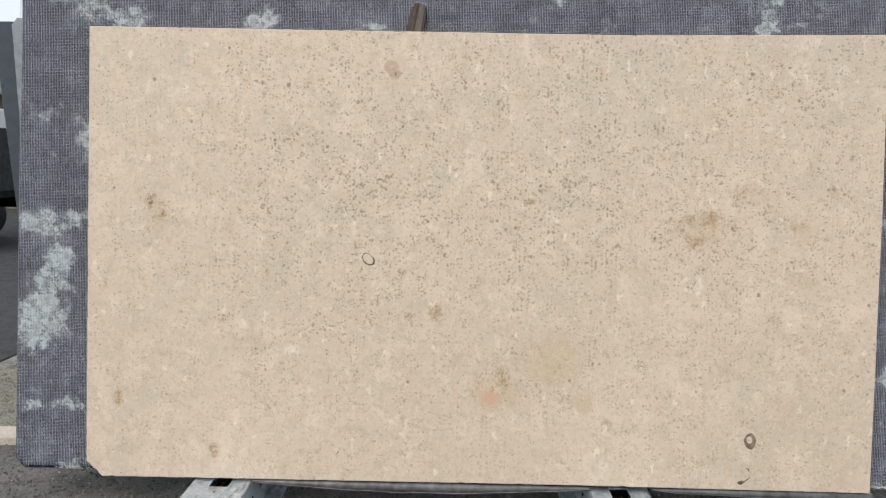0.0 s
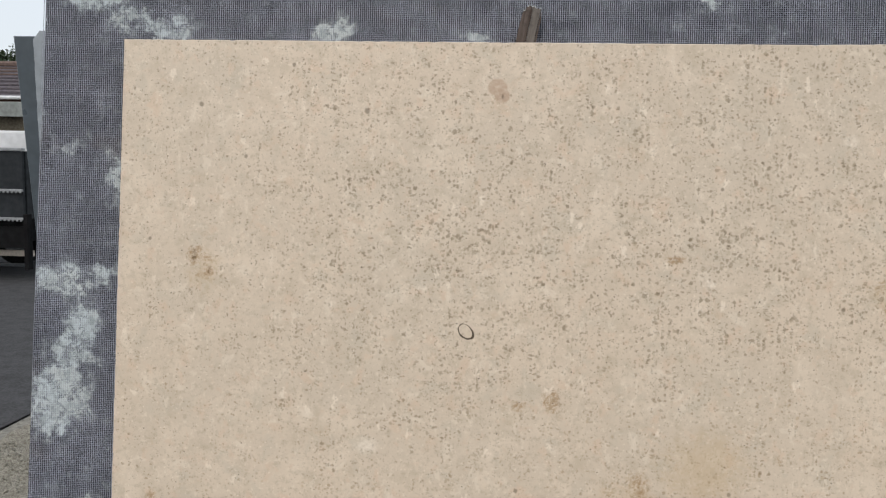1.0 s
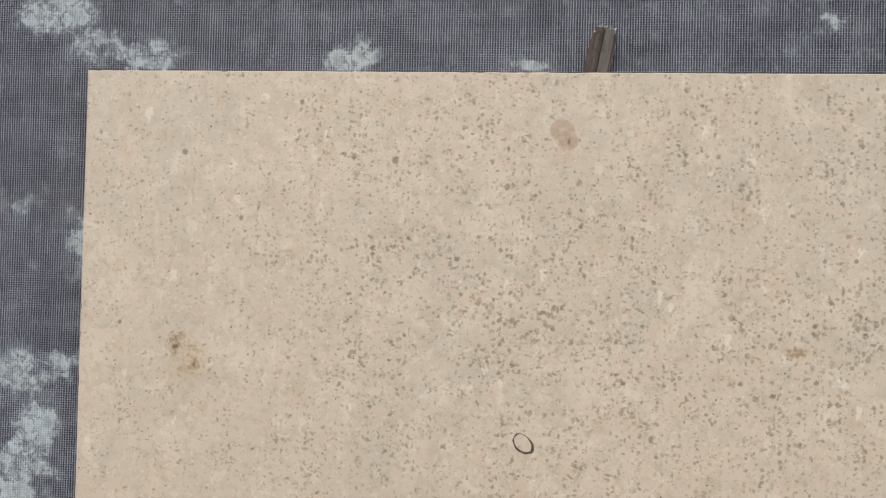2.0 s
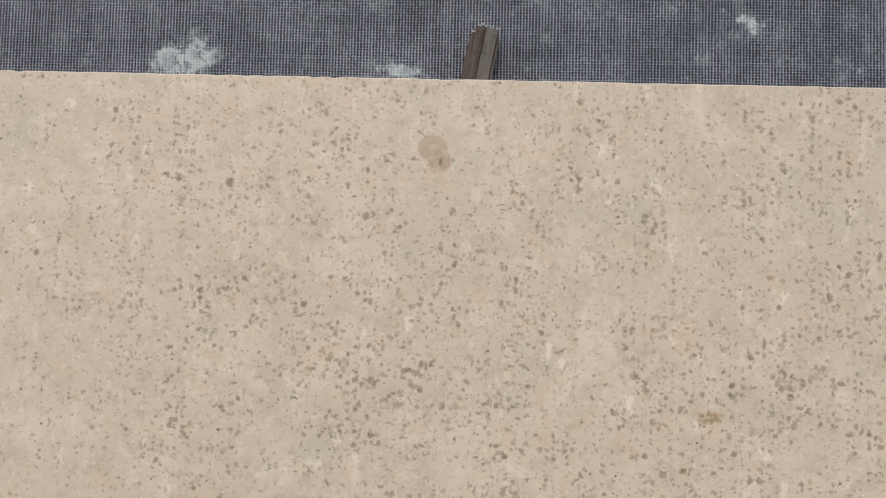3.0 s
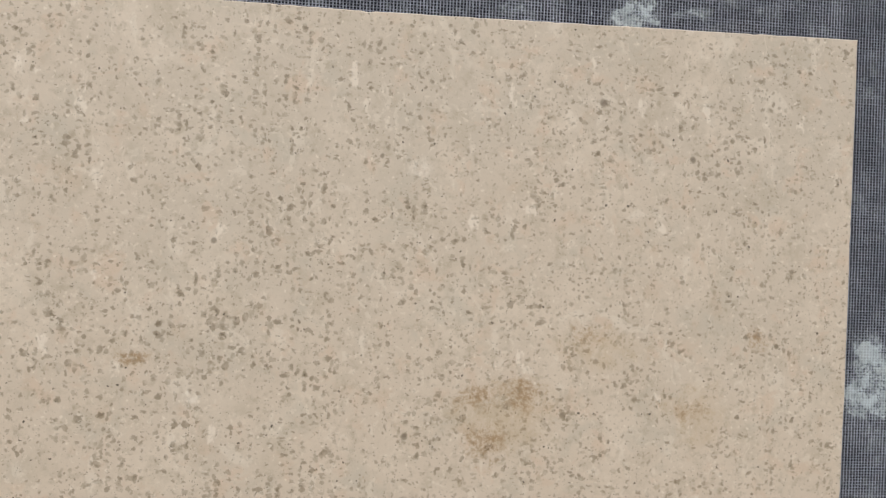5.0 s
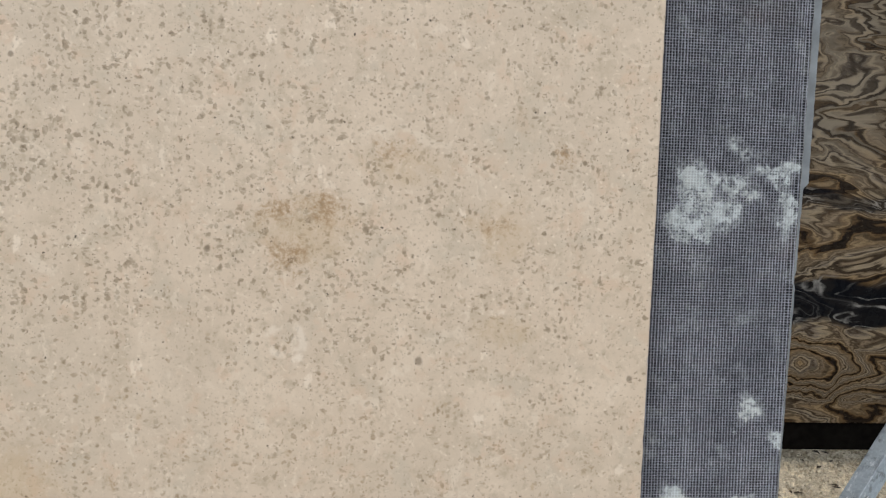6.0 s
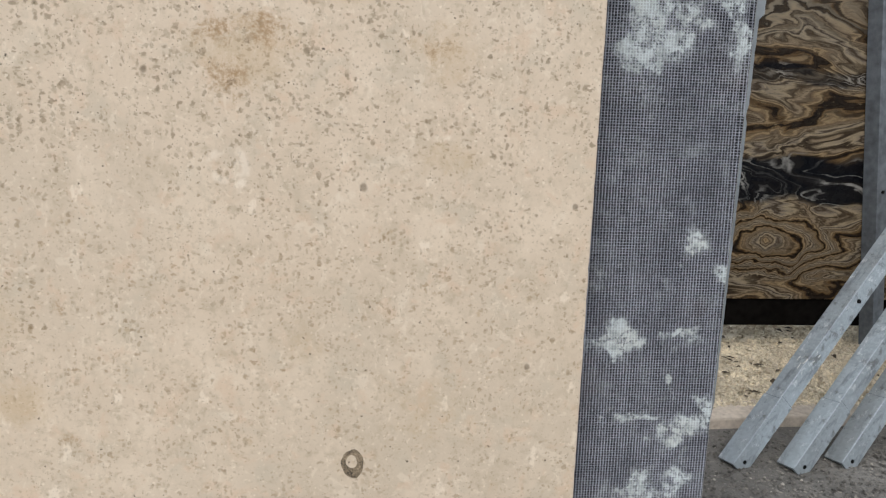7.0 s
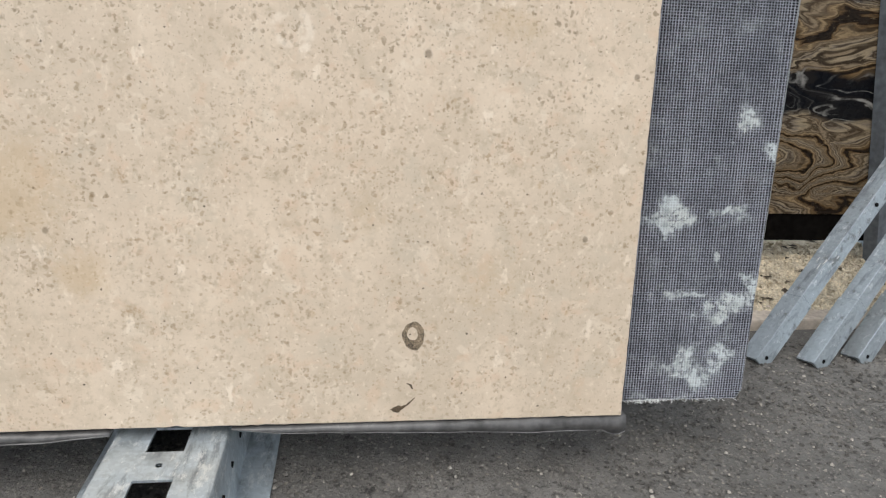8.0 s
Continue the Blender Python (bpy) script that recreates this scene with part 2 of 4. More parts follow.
    # brown iron stains with grainy insides
    brown = stained([
        (-1.055, 1.107, 0.032, 0.042, 1.2), (-1.030, 1.10, 0.035, 0.03, 0.8), (-1.013, 1.061, 0.022, 0.032, 1.1), (-1.035, 1.045, 0.030, 0.015, 0.6),
        (0.822, 1.084, 0.058, 0.028, 0.95), (0.897, 1.086, 0.055, 0.042, 1.0), (0.835, 1.005, 0.055, 0.050, 0.85), (0.998, 1.196, 0.050, 0.035, 0.7), (1.19, 1.066, 0.050, 0.045, 0.6), (1.305, 1.20, 0.035, 0.03, 0.75),
        (0.265, 1.138, 0.036, 0.024, 1.0), (0.549, 0.610, 0.022, 0.018, 0.8), (0.557, 0.362, 0.035, 0.018, 0.55), (-0.052, 0.737, 0.030, 0.040, 1.5), (-0.141, 0.721, 0.022, 0.022, 1.3),
        (-1.16, 0.414, 0.020, 0.048, 1.2), (-0.817, 0.235, 0.022, 0.036, 1.2), (0.189, 0.52, 0.05, 0.07, 0.8),
    ], 2.4, 0.25, 1.0, 1.35)
    grain = m.ramp(m.noise(115, 5, 0.75), 0.40, 0.60, 0.12, 1.0)
    base = m.mix(m.math("MULTIPLY", m.math("MULTIPLY", brown, grain), 0.9), base, (0.33, 0.21, 0.105))
    dark_iron = m.blobs(m.warp(90, 0.018), [(-1.056, 1.106, 0.010, 0.024, 1.0), (-1.010, 1.066, 0.010, 0.020, 0.7), (0.868, 1.066, 0.010, 0.008, 0.8), (0.842, 0.998, 0.012, 0.007, 0.8), (1.245, 1.012, 0.006, 0.014, 0.7), (1.178, 0.925, 0.008, 0.007, 0.8)], 0.2)
    base = m.mix(m.math("MULTIPLY", m.math("MULTIPLY", dark_iron, grain), 0.9), base, (0.13, 0.083, 0.035))
    rust = stained([(0.147, 0.450, 0.075, 0.055, 0.9)], 1.2, 0.25, 0.8)
    base = m.mix(m.math("MULTIPLY", rust, 0.6), base, (0.56, 0.335, 0.215))
    # a flat pinkish shell with a darker heart
    sliver = m.warp(45, 0.012)
    pink = m.blobs(sliver, [(-0.222, 1.587, 0.030, 0.026, 0.8), (-0.210, 1.565, 0.024, 0.024, 0.9)], 0.75)
    base = m.mix(m.math("MULTIPLY", pink, m.ramp(m.noise(70, 3), 0.3, 0.6, 0.55, 0.95)), base, (0.41, 0.285, 0.195))
    base = m.mix(m.blobs(sliver, [(-0.206, 1.563, 0.005, 0.010, 0.8)], 0.2), base, (0.17, 0.115, 0.07))
    m.colour(base)
    m.rough(m.ramp(m.noise(25, 3), 0.3, 0.7, 0.5, 0.36))
    return m.bump(m.math("SUBTRACT", m.noise(140, 3), m.math("MULTIPLY", hole, 1.5)), 0.12, 0.0015).m


def dusty(m, base, white=(0.585, 0.645, 0.67)):
    """White resin and stone-dust smears, at the same places on the backing and on its threads."""
    ragged = m.warp(16, 0.11, m.warp(70, 0.03))
    marks = m.blobs(ragged, [
        (-1.394, 1.87, 0.10, 0.06, 0.9), (-1.30, 1.80, 0.06, 0.05, 0.7), (-1.195, 1.755, 0.13, 0.035, 0.7), (-0.70, 1.745, 0.065, 0.035, 1.0),
        (-0.66, 1.78, 0.035, 0.04, 0.5), (-0.286, 1.746, 0.04, 0.02, 0.7), (0.346, 1.839, 0.03, 0.025, 0.6), (1.082, 1.765, 0.038, 0.055, 1.0),
        (1.115, 1.85, 0.025, 0.06, 0.6), (1.06, 1.86, 0.03, 0.05, 0.55), (1.281, 1.815, 0.05, 0.03, 0.45), (1.20, 1.77, 0.04, 0.018, 0.4),
        (0.90, 1.83, 0.05, 0.02, 0.35),
    ], 0.0, 1.62)
    left = m.blobs(ragged, [
        (-1.48, 1.02, 0.09, 0.055, 0.85), (-1.37, 1.04, 0.08, 0.03, 0.7), (-1.406, 0.89, 0.06, 0.07, 1.0), (-1.45, 0.79, 0.07, 0.08, 1.0),
        (-1.50, 0.68, 0.08, 0.09, 1.0), (-1.42, 0.66, 0.05, 0.06, 0.8), (-1.49, 0.60, 0.07, 0.05, 0.8), (-1.492, 1.408, 0.09, 0.02, 0.55),
        (-1.325, 1.332, 0.03, 0.07, 0.85), (-1.36, 0.37, 0.10, 0.02, 0.7), (-1.51, 0.36, 0.05, 0.018, 0.7), (-1.354, 0.15, 0.05, 0.02, 0.8),
    ], 0.0, 1.62)
    right = m.blobs(ragged, [
        (1.575, 1.150, 0.045, 0.045, 0.9), (1.59, 1.105, 0.06, 0.045, 1.0), (1.545, 1.085, 0.035, 0.04, 0.8), (1.645, 1.145, 0.05, 0.025, 0.7), (1.598, 1.055, 0.015, 0.035, 0.7), (1.660, 1.218, 0.045, 0.028, 0.6),
        (1.735, 1.185, 0.05, 0.02, 0.8), (1.755, 1.125, 0.018, 0.06, 0.9), (1.70, 0.735, 0.03, 0.035, 0.7), (1.75, 0.681, 0.02, 0.025, 0.9),
        (1.563, 0.533, 0.05, 0.035, 1.0), (1.50, 0.54, 0.03, 0.015, 0.5), (1.675, 0.545, 0.06, 0.02, 0.65), (1.66, 0.453, 0.012, 0.025, 0.8),
    ], 0.0, 1.62)
    low = m.blobs(ragged, [
        (1.652, 0.352, 0.022, 0.030, 0.9), (1.700, 0.362, 0.036, 0.036, 1.0), (1.672, 0.314, 0.034, 0.012, 0.8), (1.60, 0.383, 0.06, 0.012, 0.55), (1.75, 0.40, 0.02, 0.03, 0.9), (1.625, 0.245, 0.035, 0.045, 0.95), (1.635, 0.205, 0.05, 0.028, 0.85),
        (1.70, 0.25, 0.035, 0.04, 0.85), (1.56, 0.155, 0.12, 0.012, 0.5),
    ], 0.0, 1.62)
    all_marks = m.math("MAXIMUM", m.math("MAXIMUM", marks, left), m.math("MAXIMUM", right, low))
    rag = m.noise(26, 9, 0.72, at=m.warp(40, 0.02))
    crust = m.ramp(m.math("ADD", all_marks, m.math("MULTIPLY", m.math("SUBTRACT", rag, 0.5), 2.3)), 0.30, 0.62)
    thin = m.ramp(m.math("ADD", all_marks, m.math("MULTIPLY", m.math("SUBTRACT", rag, 0.5), 2.6)), 0.02, 0.60, 0.0, 0.42)
    seam = m.ramp(m.math("ABSOLUTE", m.math("SUBTRACT", m.noise(17, 4, 0.6, at=m.warp(30, 0.04)), 0.5)), 0.0, 0.035, 0.25, 1.0)
    haze = m.math("MULTIPLY", m.ramp(m.noise(7, 6, 0.65), 0.60, 0.82), 0.14)
    fleck = m.math("MULTIPLY", m.ramp(m.noise(44, 4, 0.6), 0.68, 0.73), 0.5)
    k = m.math("MAXIMUM", m.math("MULTIPLY", m.math("MAXIMUM", crust, thin), seam), m.math("MAXIMUM", haze, fleck))
    k = m.math("MULTIPLY", k, 0.95)
    tint = m.mix(m.ramp(m.noise(9, 3), 0.45, 0.62), white, (white[0] * 1.02, white[1] * 0.99, white[2] * 0.95))
    return m.mix(k, base, m.mix(m.ramp(m.noise(55, 5, 0.7), 0.42, 0.62), tint, tuple(v * 0.66 for v in white)))


def backing():
    m = Mat("dark_resin_backing", 0.55, spec=0.08)
    base = m.mix(m.ramp(m.noise(5, 5, 0.6), 0.35, 0.65), (0.005, 0.006, 0.008), (0.012, 0.014, 0.018))
    base = m.mix(m.ramp(m.noise(3.3, 4), 0.58, 0.75, 0, 0.5), base, (0.035, 0.024, 0.018))
    m.colour(dusty(m, base, (0.46, 0.50, 0.51)))
    return m.bump(m.noise(90, 4), 0.25, 0.001).m


def threads():
    m = Mat("glass_fibre_thread", 0.45)
    base = m.mix(m.ramp(m.noise(11, 5, 0.65), 0.3, 0.7), (0.225, 0.236, 0.285), (0.375, 0.392, 0.460))
    base = m.mix(m.ramp(m.noise(3.3, 4), 0.58, 0.75, 0, 0.35), base, (0.22, 0.18, 0.155))
    base = m.mix(m.ramp(m.noise(210, 3, 0.6), 0.40, 0.66, 0, 0.6), base, (0.055, 0.063, 0.075))
    m.colour(dusty(m, base))
    return m.bump(m.noise(500, 2), 0.3, 0.0005).m


def swirled_stone():
    """Polished brown stone: folded bands of ochre, grey and black round a dark eye."""
    m = Mat("swirled_brown_stone", 0.25, spec=0.05)
    flat = m.vec("MULTIPLY", m.obj, (0.50, 1.0, 1.45))
    fold = m.warp(26.0, 0.022, m.warp(9.0, 0.075, m.warp(4.2, 0.20, m.warp(1.7, 0.42, flat))))
    field = m.noise(2.1, 3, 0.5, at=fold)
    loose = m.warp(20, 0.035, m.warp(7, 0.11))
    eye_r = m.vec("LENGTH", m.vec("MULTIPLY", m.vec("SUBTRACT", loose, (1.16, 0, 0.205)), (1.0, 0, 2.3)))
    near_eye = m.ramp(eye_r, 0.33, 0.12)
    field = m.math("ADD", m.math("MULTIPLY", field, m.math("SUBTRACT", 1.0, near_eye)), m.math("MULTIPLY", m.math("MULTIPLY", eye_r, 1.15), near_eye))
    def bands(times, shake):
        return m.math("PINGPONG", m.math("ADD", m.math("MULTIPLY", field, times), m.math("MULTIPLY", m.noise(34, 6, 0.75, at=m.vec("MULTIPLY", fold, (0.6, 1.0, 1.5))), shake)), 1.0)
    ramp = m.t.nodes.new("ShaderNodeValToRGB")
    m.put(ramp.inputs[0], bands(12.0, 0.45))
    stops = ((0.0, (0.006, 0.005, 0.004)), (0.10, (0.022, 0.014, 0.008)), (0.20, (0.150, 0.092, 0.040)), (0.33, (0.285, 0.205, 0.110)), (0.45, (0.125, 0.085, 0.048)),
             (0.56, (0.235, 0.180, 0.115)), (0.68, (0.070, 0.047, 0.027)), (0.80, (0.31, 0.245, 0.155)), (0.92, (0.19, 0.155, 0.115)), (1.0, (0.055, 0.038, 0.024)))
    for i, (p, c) in enumerate(stops):
        e = ramp.color_ramp.elements[i] if i < 2 else ramp.color_ramp.elements.new(p)
        grey = sum(c) / 3
        e.position, e.color = p, (*((v * 0.92 + grey * 0.08) * 0.86 for v in c), 1)
    base = ramp.outputs[0]
    here = m.ramp(m.noise(3.5, 4, 0.6, at=fold), 0.40, 0.62)
    base = m.mix(m.math("MULTIPLY", m.ramp(bands(47.0, 0.9), 0.40, 0.14), m.math("MULTIPLY", here, 0.85)), base, (0.014, 0.010, 0.007))
    base = m.mix(m.math("MULTIPLY", m.ramp(bands(95.0, 0.9), 0.40, 0.15), 0.45), base, (0.030, 0.021, 0.014))
    base = m.mix(m.ramp(m.noise(75, 6, 0.75, at=m.vec("MULTIPLY", fold, (0.7, 1.0, 1.8))), 0.50, 0.66, 0, 0.65), base, (0.022, 0.016, 0.011))
    base = m.mix(m.ramp(m.noise(60, 5, 0.7, at=m.vec("ADD", fold, (4.0, 0, 1.0))), 0.60, 0.72, 0, 0.5), base, (0.31, 0.25, 0.155))
    # black beds with pale squiggles
    z = m.node("ShaderNodeSeparateXYZ", 2, Vector=m.warp(4, 0.11))
    bed = m.math("MAXIMUM", m.math("MULTIPLY", m.ramp(z, 0.35, 0.375), m.ramp(z, 0.525, 0.50)), m.math("MULTIPLY", m.ramp(z, 0.775, 0.79), m.ramp(z, 0.85, 0.83, 0, 0.8)))
    squiggle = m.math("MULTIPLY", m.math("MAXIMUM", m.ramp(bands(30.0, 0.9), 0.78, 0.97), m.ramp(bands(64.0, 1.4), 0.74, 0.98, 0, 0.75)), m.ramp(m.noise(8, 4, 0.6), 0.42, 0.60, 0.1, 0.9))
    base = m.mix(m.math("MULTIPLY", bed, 0.97), base, m.mix(squiggle, (0.003, 0.004, 0.006), (0.25, 0.245, 0.23)))
    # greyer, finer beds higher up
    upper = m.math("MULTIPLY", m.ramp(z, 0.86, 1.04), m.ramp(m.noise(6, 5, 0.7, at=fold), 0.35, 0.6, 0.3, 0.85))
    base = m.mix(upper, base, m.mix(m.ramp(bands(60.0, 0.8), 0.25, 0.65), (0.030, 0.025, 0.020), (0.20, 0.172, 0.130)))
    m.colour(base)
    return m.rough(m.ramp(m.noise(30, 3), 0.3, 0.7, 0.2, 0.35)).m


def galvanised(name, gain, worn, blotch):
    m = Mat(name, 0.5, 0.7)
    spangle = m.voronoi(130, 1, at=m.warp(90, 0.01))
    g = m.node("ShaderNodeSeparateColor", 0, Color=spangle)
    base = m.mix(m.ramp(g, 0, 1), tuple(v * gain for v in (0.30, 0.34, 0.37)), tuple(v * gain for v in (0.345, 0.39, 0.42)))
    base = m.mix(m.ramp(m.noise(9, 5, 0.6), 0.50, 0.72, 0, 0.7), base, (0.20, 0.22, 0.235))
    scuff = m.ramp(m.noise(48, 7, 0.8, at=m.vec("MULTIPLY", m.obj, (1, 0.4, 0.6))), worn, worn + 0.09)
    streak = m.ramp(m.noise(14, 6, 0.7, at=m.vec("MULTIPLY", m.obj, (2.5, 0.6, 0.5))), 0.50, 0.68, 0, 0.75)
    base = m.mix(streak, base, (0.17, 0.188, 0.205))
    base = m.mix(m.ramp(m.noise(22, 5, 0.7, at=m.warp(30, 0.03)), 0.54, 0.64, 0, blotch), base, (0.145, 0.148, 0.142))
    base = m.mix(m.math("MULTIPLY", scuff, 0.75), base, (0.72, 0.755, 0.765))
    m.colour(base)
    m.rough(m.ramp(m.noise(16, 4), 0.3, 0.7, 0.42, 0.66))
    return m.bump(m.noise(120, 3), 0.08, 0.001).m


def asphalt():
    """Worn asphalt: uneven binder, stones of several tones, dark open pores and greasy patches."""
    m = Mat("worn_asphalt", 0.85)
    loose = m.warp(60, 0.018)
    stone = m.voronoi(125, at=loose)
    tone = m.node("ShaderNodeSeparateColor", 0, Color=m.voronoi(125, 1, at=loose))
    base = m.mix(m.ramp(m.noise(1.3, 5, 0.6), 0.3, 0.7), (0.112, 0.109, 0.102), (0.198, 0.190, 0.176))
    base = m.mix(m.ramp(m.noise(9, 6, 0.7, at=m.warp(5, 0.1)), 0.45, 0.66, 0, 0.65), base, (0.082, 0.078, 0.072))
    base = m.mix(m.ramp(stone, 0.45, 0.20, 0, 0.75), base, m.mix(tone, (0.062, 0.059, 0.054), (0.30, 0.283, 0.25)))
    big = m.voronoi(55, at=m.warp(40, 0.02))
    big_pick = m.node("ShaderNodeSeparateColor", 1, Color=m.voronoi(55, 1, at=m.warp(40, 0.02)))
    base = m.mix(m.math("MULTIPLY", m.ramp(big, 0.30, 0.18), m.ramp(big_pick, 0.72, 0.82, 0, 0.75)), base, (0.30, 0.275, 0.235))
    base = m.mix(m.math("MULTIPLY", m.ramp(big, 0.34, 0.20), m.ramp(big_pick, 0.30, 0.18, 0, 0.75)), base, (0.040, 0.037, 0.034))
    gap = m.ramp(m.noise(48, 6, 0.75, at=loose), 0.44, 0.34, 0, 0.85)
    base = m.mix(gap, base, (0.028, 0.026, 0.024))
    m.colour(base)
    m.rough(m.ramp(m.noise(20, 3), 0.3, 0.7, 0.95, 0.6))
    return m.bump(m.math("SUBTRACT", m.noise(90, 6, 0.75), m.math("ADD", m.math("MULTIPLY", stone, 0.5), gap)), 0.75, 0.006).m


def gravel_earth():
    m = Mat("dry_yellow_grit", 0.95)
    base = m.mix(m.ramp(m.noise(9, 6, 0.7), 0.3, 0.7), (0.60, 0.51, 0.37), (0.78, 0.69, 0.53))
    grit = m.node("ShaderNodeSeparateColor", 0, Color=m.voronoi(150, 1))
    base = m.mix(0.5, base, m.mix(grit, (0.44, 0.36, 0.25), (0.84, 0.77, 0.62)))
    base = m.mix(m.ramp(m.noise(24, 6, 0.75), 0.61, 0.70, 0, 0.85), base, (0.11, 0.08, 0.05))
    x = m.node("ShaderNodeSeparateXYZ", 0, Vector=m.warp(2, 0.8))
    base = m.mix(m.ramp(x, 0.6, -0.4, 0, 0.85), base, m.mix(grit, (0.085, 0.083, 0.068), (0.25, 0.24, 0.205)))
    m.colour(base)
    return m.bump(m.math("ADD", m.noise(60, 6, 0.75), m.voronoi(110)), 1.0, 0.01).m


STONE, BACKING, THREAD, SWIRL, ASPHALT, GRIT = limestone(), backing(), threads(), swirled_stone(), asphalt(), gravel_earth()
BAR_ZINC = galvanised("weathered_galvanised_steel", 1.24, 0.55, 0.65)
BRIGHT_ZINC = galvanised("new_galvanised_steel", 1.55, 0.52, 0.15)
DULL_STEEL = plain("dull_grey_steel", (0.130, 0.145, 0.162), 0.7, 0.3, grain=30, amount=0.35)
CONCRETE = plain("pale_concrete", (0.50, 0.438, 0.37), 0.9, grain=60, amount=0.25, bump=0.5)
OLD_CONCRETE = plain("dirty_concrete", (0.17, 0.162, 0.140), 0.95, grain=40, amount=0.5, bump=0.7)
GREY_STONE = plain("plain_grey_slab", (0.070, 0.087, 0.102), 0.35, grain=25, amount=0.15, bump=0.05)
PALE_STONE = plain("pale_grey_slab", (0.20, 0.225, 0.245), 0.45, grain=30, amount=0.25, bump=0.1)
# Sawn edge, paler than the face: light caught by the chamfer is coloured in.
STONE_EDGE = plain("lit_limestone_edge", (0.62, 0.53, 0.44), 0.7, grain=120, amount=0.15)
CUT_EDGE = plain("sawn_slab_edge", (0.27, 0.265, 0.25), 0.6, grain=90, amount=0.3)
FOSSIL = plain("fossil_brown", (0.20, 0.155, 0.105), 0.5, grain=330, amount=0.95, bump=0.3)
FOSSIL_DARK = plain("fossil_dark", (0.085, 0.060, 0.036), 0.5, grain=260, amount=0.7, bump=0.3)
DUST_WHITE = plain("white_resin_dust", (0.60, 0.62, 0.61), 0.7, grain=150, amount=0.35)
FILM = plain("grey_plastic_film", (0.084, 0.083, 0.083), 0.36, grain=30, amount=0.65, bump=0.35)
FILM_HIGHLIGHT = plain("film_fold_highlight", (0.14, 0.14, 0.138), 0.3, grain=20, amount=0.8)
CHARCOAL = plain("charcoal_paint", (0.022, 0.025, 0.028), 0.5, grain=12, amount=0.3)
BLACK = plain("black_steel", (0.005, 0.005, 0.0055), 0.8, grain=12, amount=0.4)
# Black without gloss, for the shade in the gap under the swirled slab.
SHADE_BLACK = plain("black_gap_shade", (0.006, 0.0055, 0.005), 1.0, grain=40, amount=0.5)
SHADE_BLACK.node_tree.nodes["Principled BSDF"].inputs["Specular IOR Level"].default_value = 0.0
for dark_paint in (BLACK, CHARCOAL):
    dark_paint.node_tree.nodes["Principled BSDF"].inputs["Specular IOR Level"].default_value = 0.15
RUBBER = plain("tyre_rubber", (0.008, 0.008, 0.008), 0.85, grain=50, amount=0.3)
WHITE = plain("white_sheet", (0.62, 0.63, 0.64), 0.5, grain=8, amount=0.15)
STEEL_LIP = plain("bare_steel_lip", (0.30, 0.31, 0.32), 0.45, 0.5, grain=40, amount=0.3)
ROOF = plain("brown_roof_tile", (0.105, 0.070, 0.058), 0.85, grain=9, amount=0.4)
SLATE = plain("dark_slate", (0.075, 0.062, 0.072), 0.7, grain=9, amount=0.35)
BRICK = plain("red_brick", (0.215, 0.115, 0.085), 0.9, grain=25, amount=0.35)
FELT = plain("grey_roof_felt", (0.20, 0.215, 0.205), 0.85, grain=12, amount=0.25)
OLIVE = plain("weathered_board", (0.17, 0.145, 0.105), 0.9, grain=20, amount=0.4)
GLASS = plain("dark_window_glass", (0.02, 0.025, 0.03), 0.06, grain=3, amount=0.2, bump=0.0)
BARK = plain("bark", (0.075, 0.058, 0.042), 0.95, grain=30, amount=0.4, bump=0.7)
LEAF = plain("leaf_green", (0.032, 0.055, 0.020), 0.65, grain=3, amount=0.5, bump=0.0)
DRY_LEAF = plain("dry_leaf", (0.055, 0.042, 0.028), 0.9, grain=30, amount=0.4, bump=0.0)


# ---- mesh helpers ----
def mesh(name, verts, faces, mats, smooth=False):
    me = bpy.data.meshes.new(name)
    me.from_pydata([tuple(v) for v in verts], [], faces)
    for m in (mats if isinstance(mats, (list, tuple)) else [mats]):
        me.materials.append(m)
    if smooth:
        me.shade_smooth()
    me.update()
    return me


def part(name, bm, material, parent, label=""):
    """Links a bmesh as one mesh object under a thing or a part."""
    bmesh.ops.recalc_face_normals(bm, faces=bm.faces)
    me = bpy.data.meshes.new(name)
    bm.to_mesh(me)
    bm.free()
    me.materials.append(material)
    ob = new(name, me)
    ob.parent = parent
    return tagged(ob, label)


def box(x0, x1, y0, y1, z0, z1, bevel=0.0, bm=None):
    bm = bm or bmesh.new()
    made = bmesh.ops.create_cube(bm, size=1, matrix=Matrix.Translation(((x0 + x1) / 2, (y0 + y1) / 2, (z0 + z1) / 2)) @ Matrix.Diagonal((x1 - x0, y1 - y0, z1 - z0, 1)))
    if bevel:
        edges = list({e for v in made["verts"] for e in v.link_edges})
        bmesh.ops.bevel(bm, geom=edges, offset=bevel, segments=2, affect="EDGES", profile=0.6)
    return bm


def tube(r0, r1, p, q, sides=12, bm=None):
    """A tapered round bar from p to q."""
    bm = bm or bmesh.new()
    p, q = Vector(p), Vector(q)
    turn = (q - p).to_track_quat("Z", "Y").to_matrix().to_4x4()
    bmesh.ops.create_cone(bm, cap_ends=True, segments=sides, radius1=r0, radius2=r1, depth=(q - p).length, matrix=Matrix.Translation((p + q) / 2) @ turn)
    return bm


def thing(name, label, category, m=None, group="", kind=""):
    e = new(name)
    if m is not None:
        e.matrix_world = m
    return tagged(e, label, category, group, kind)


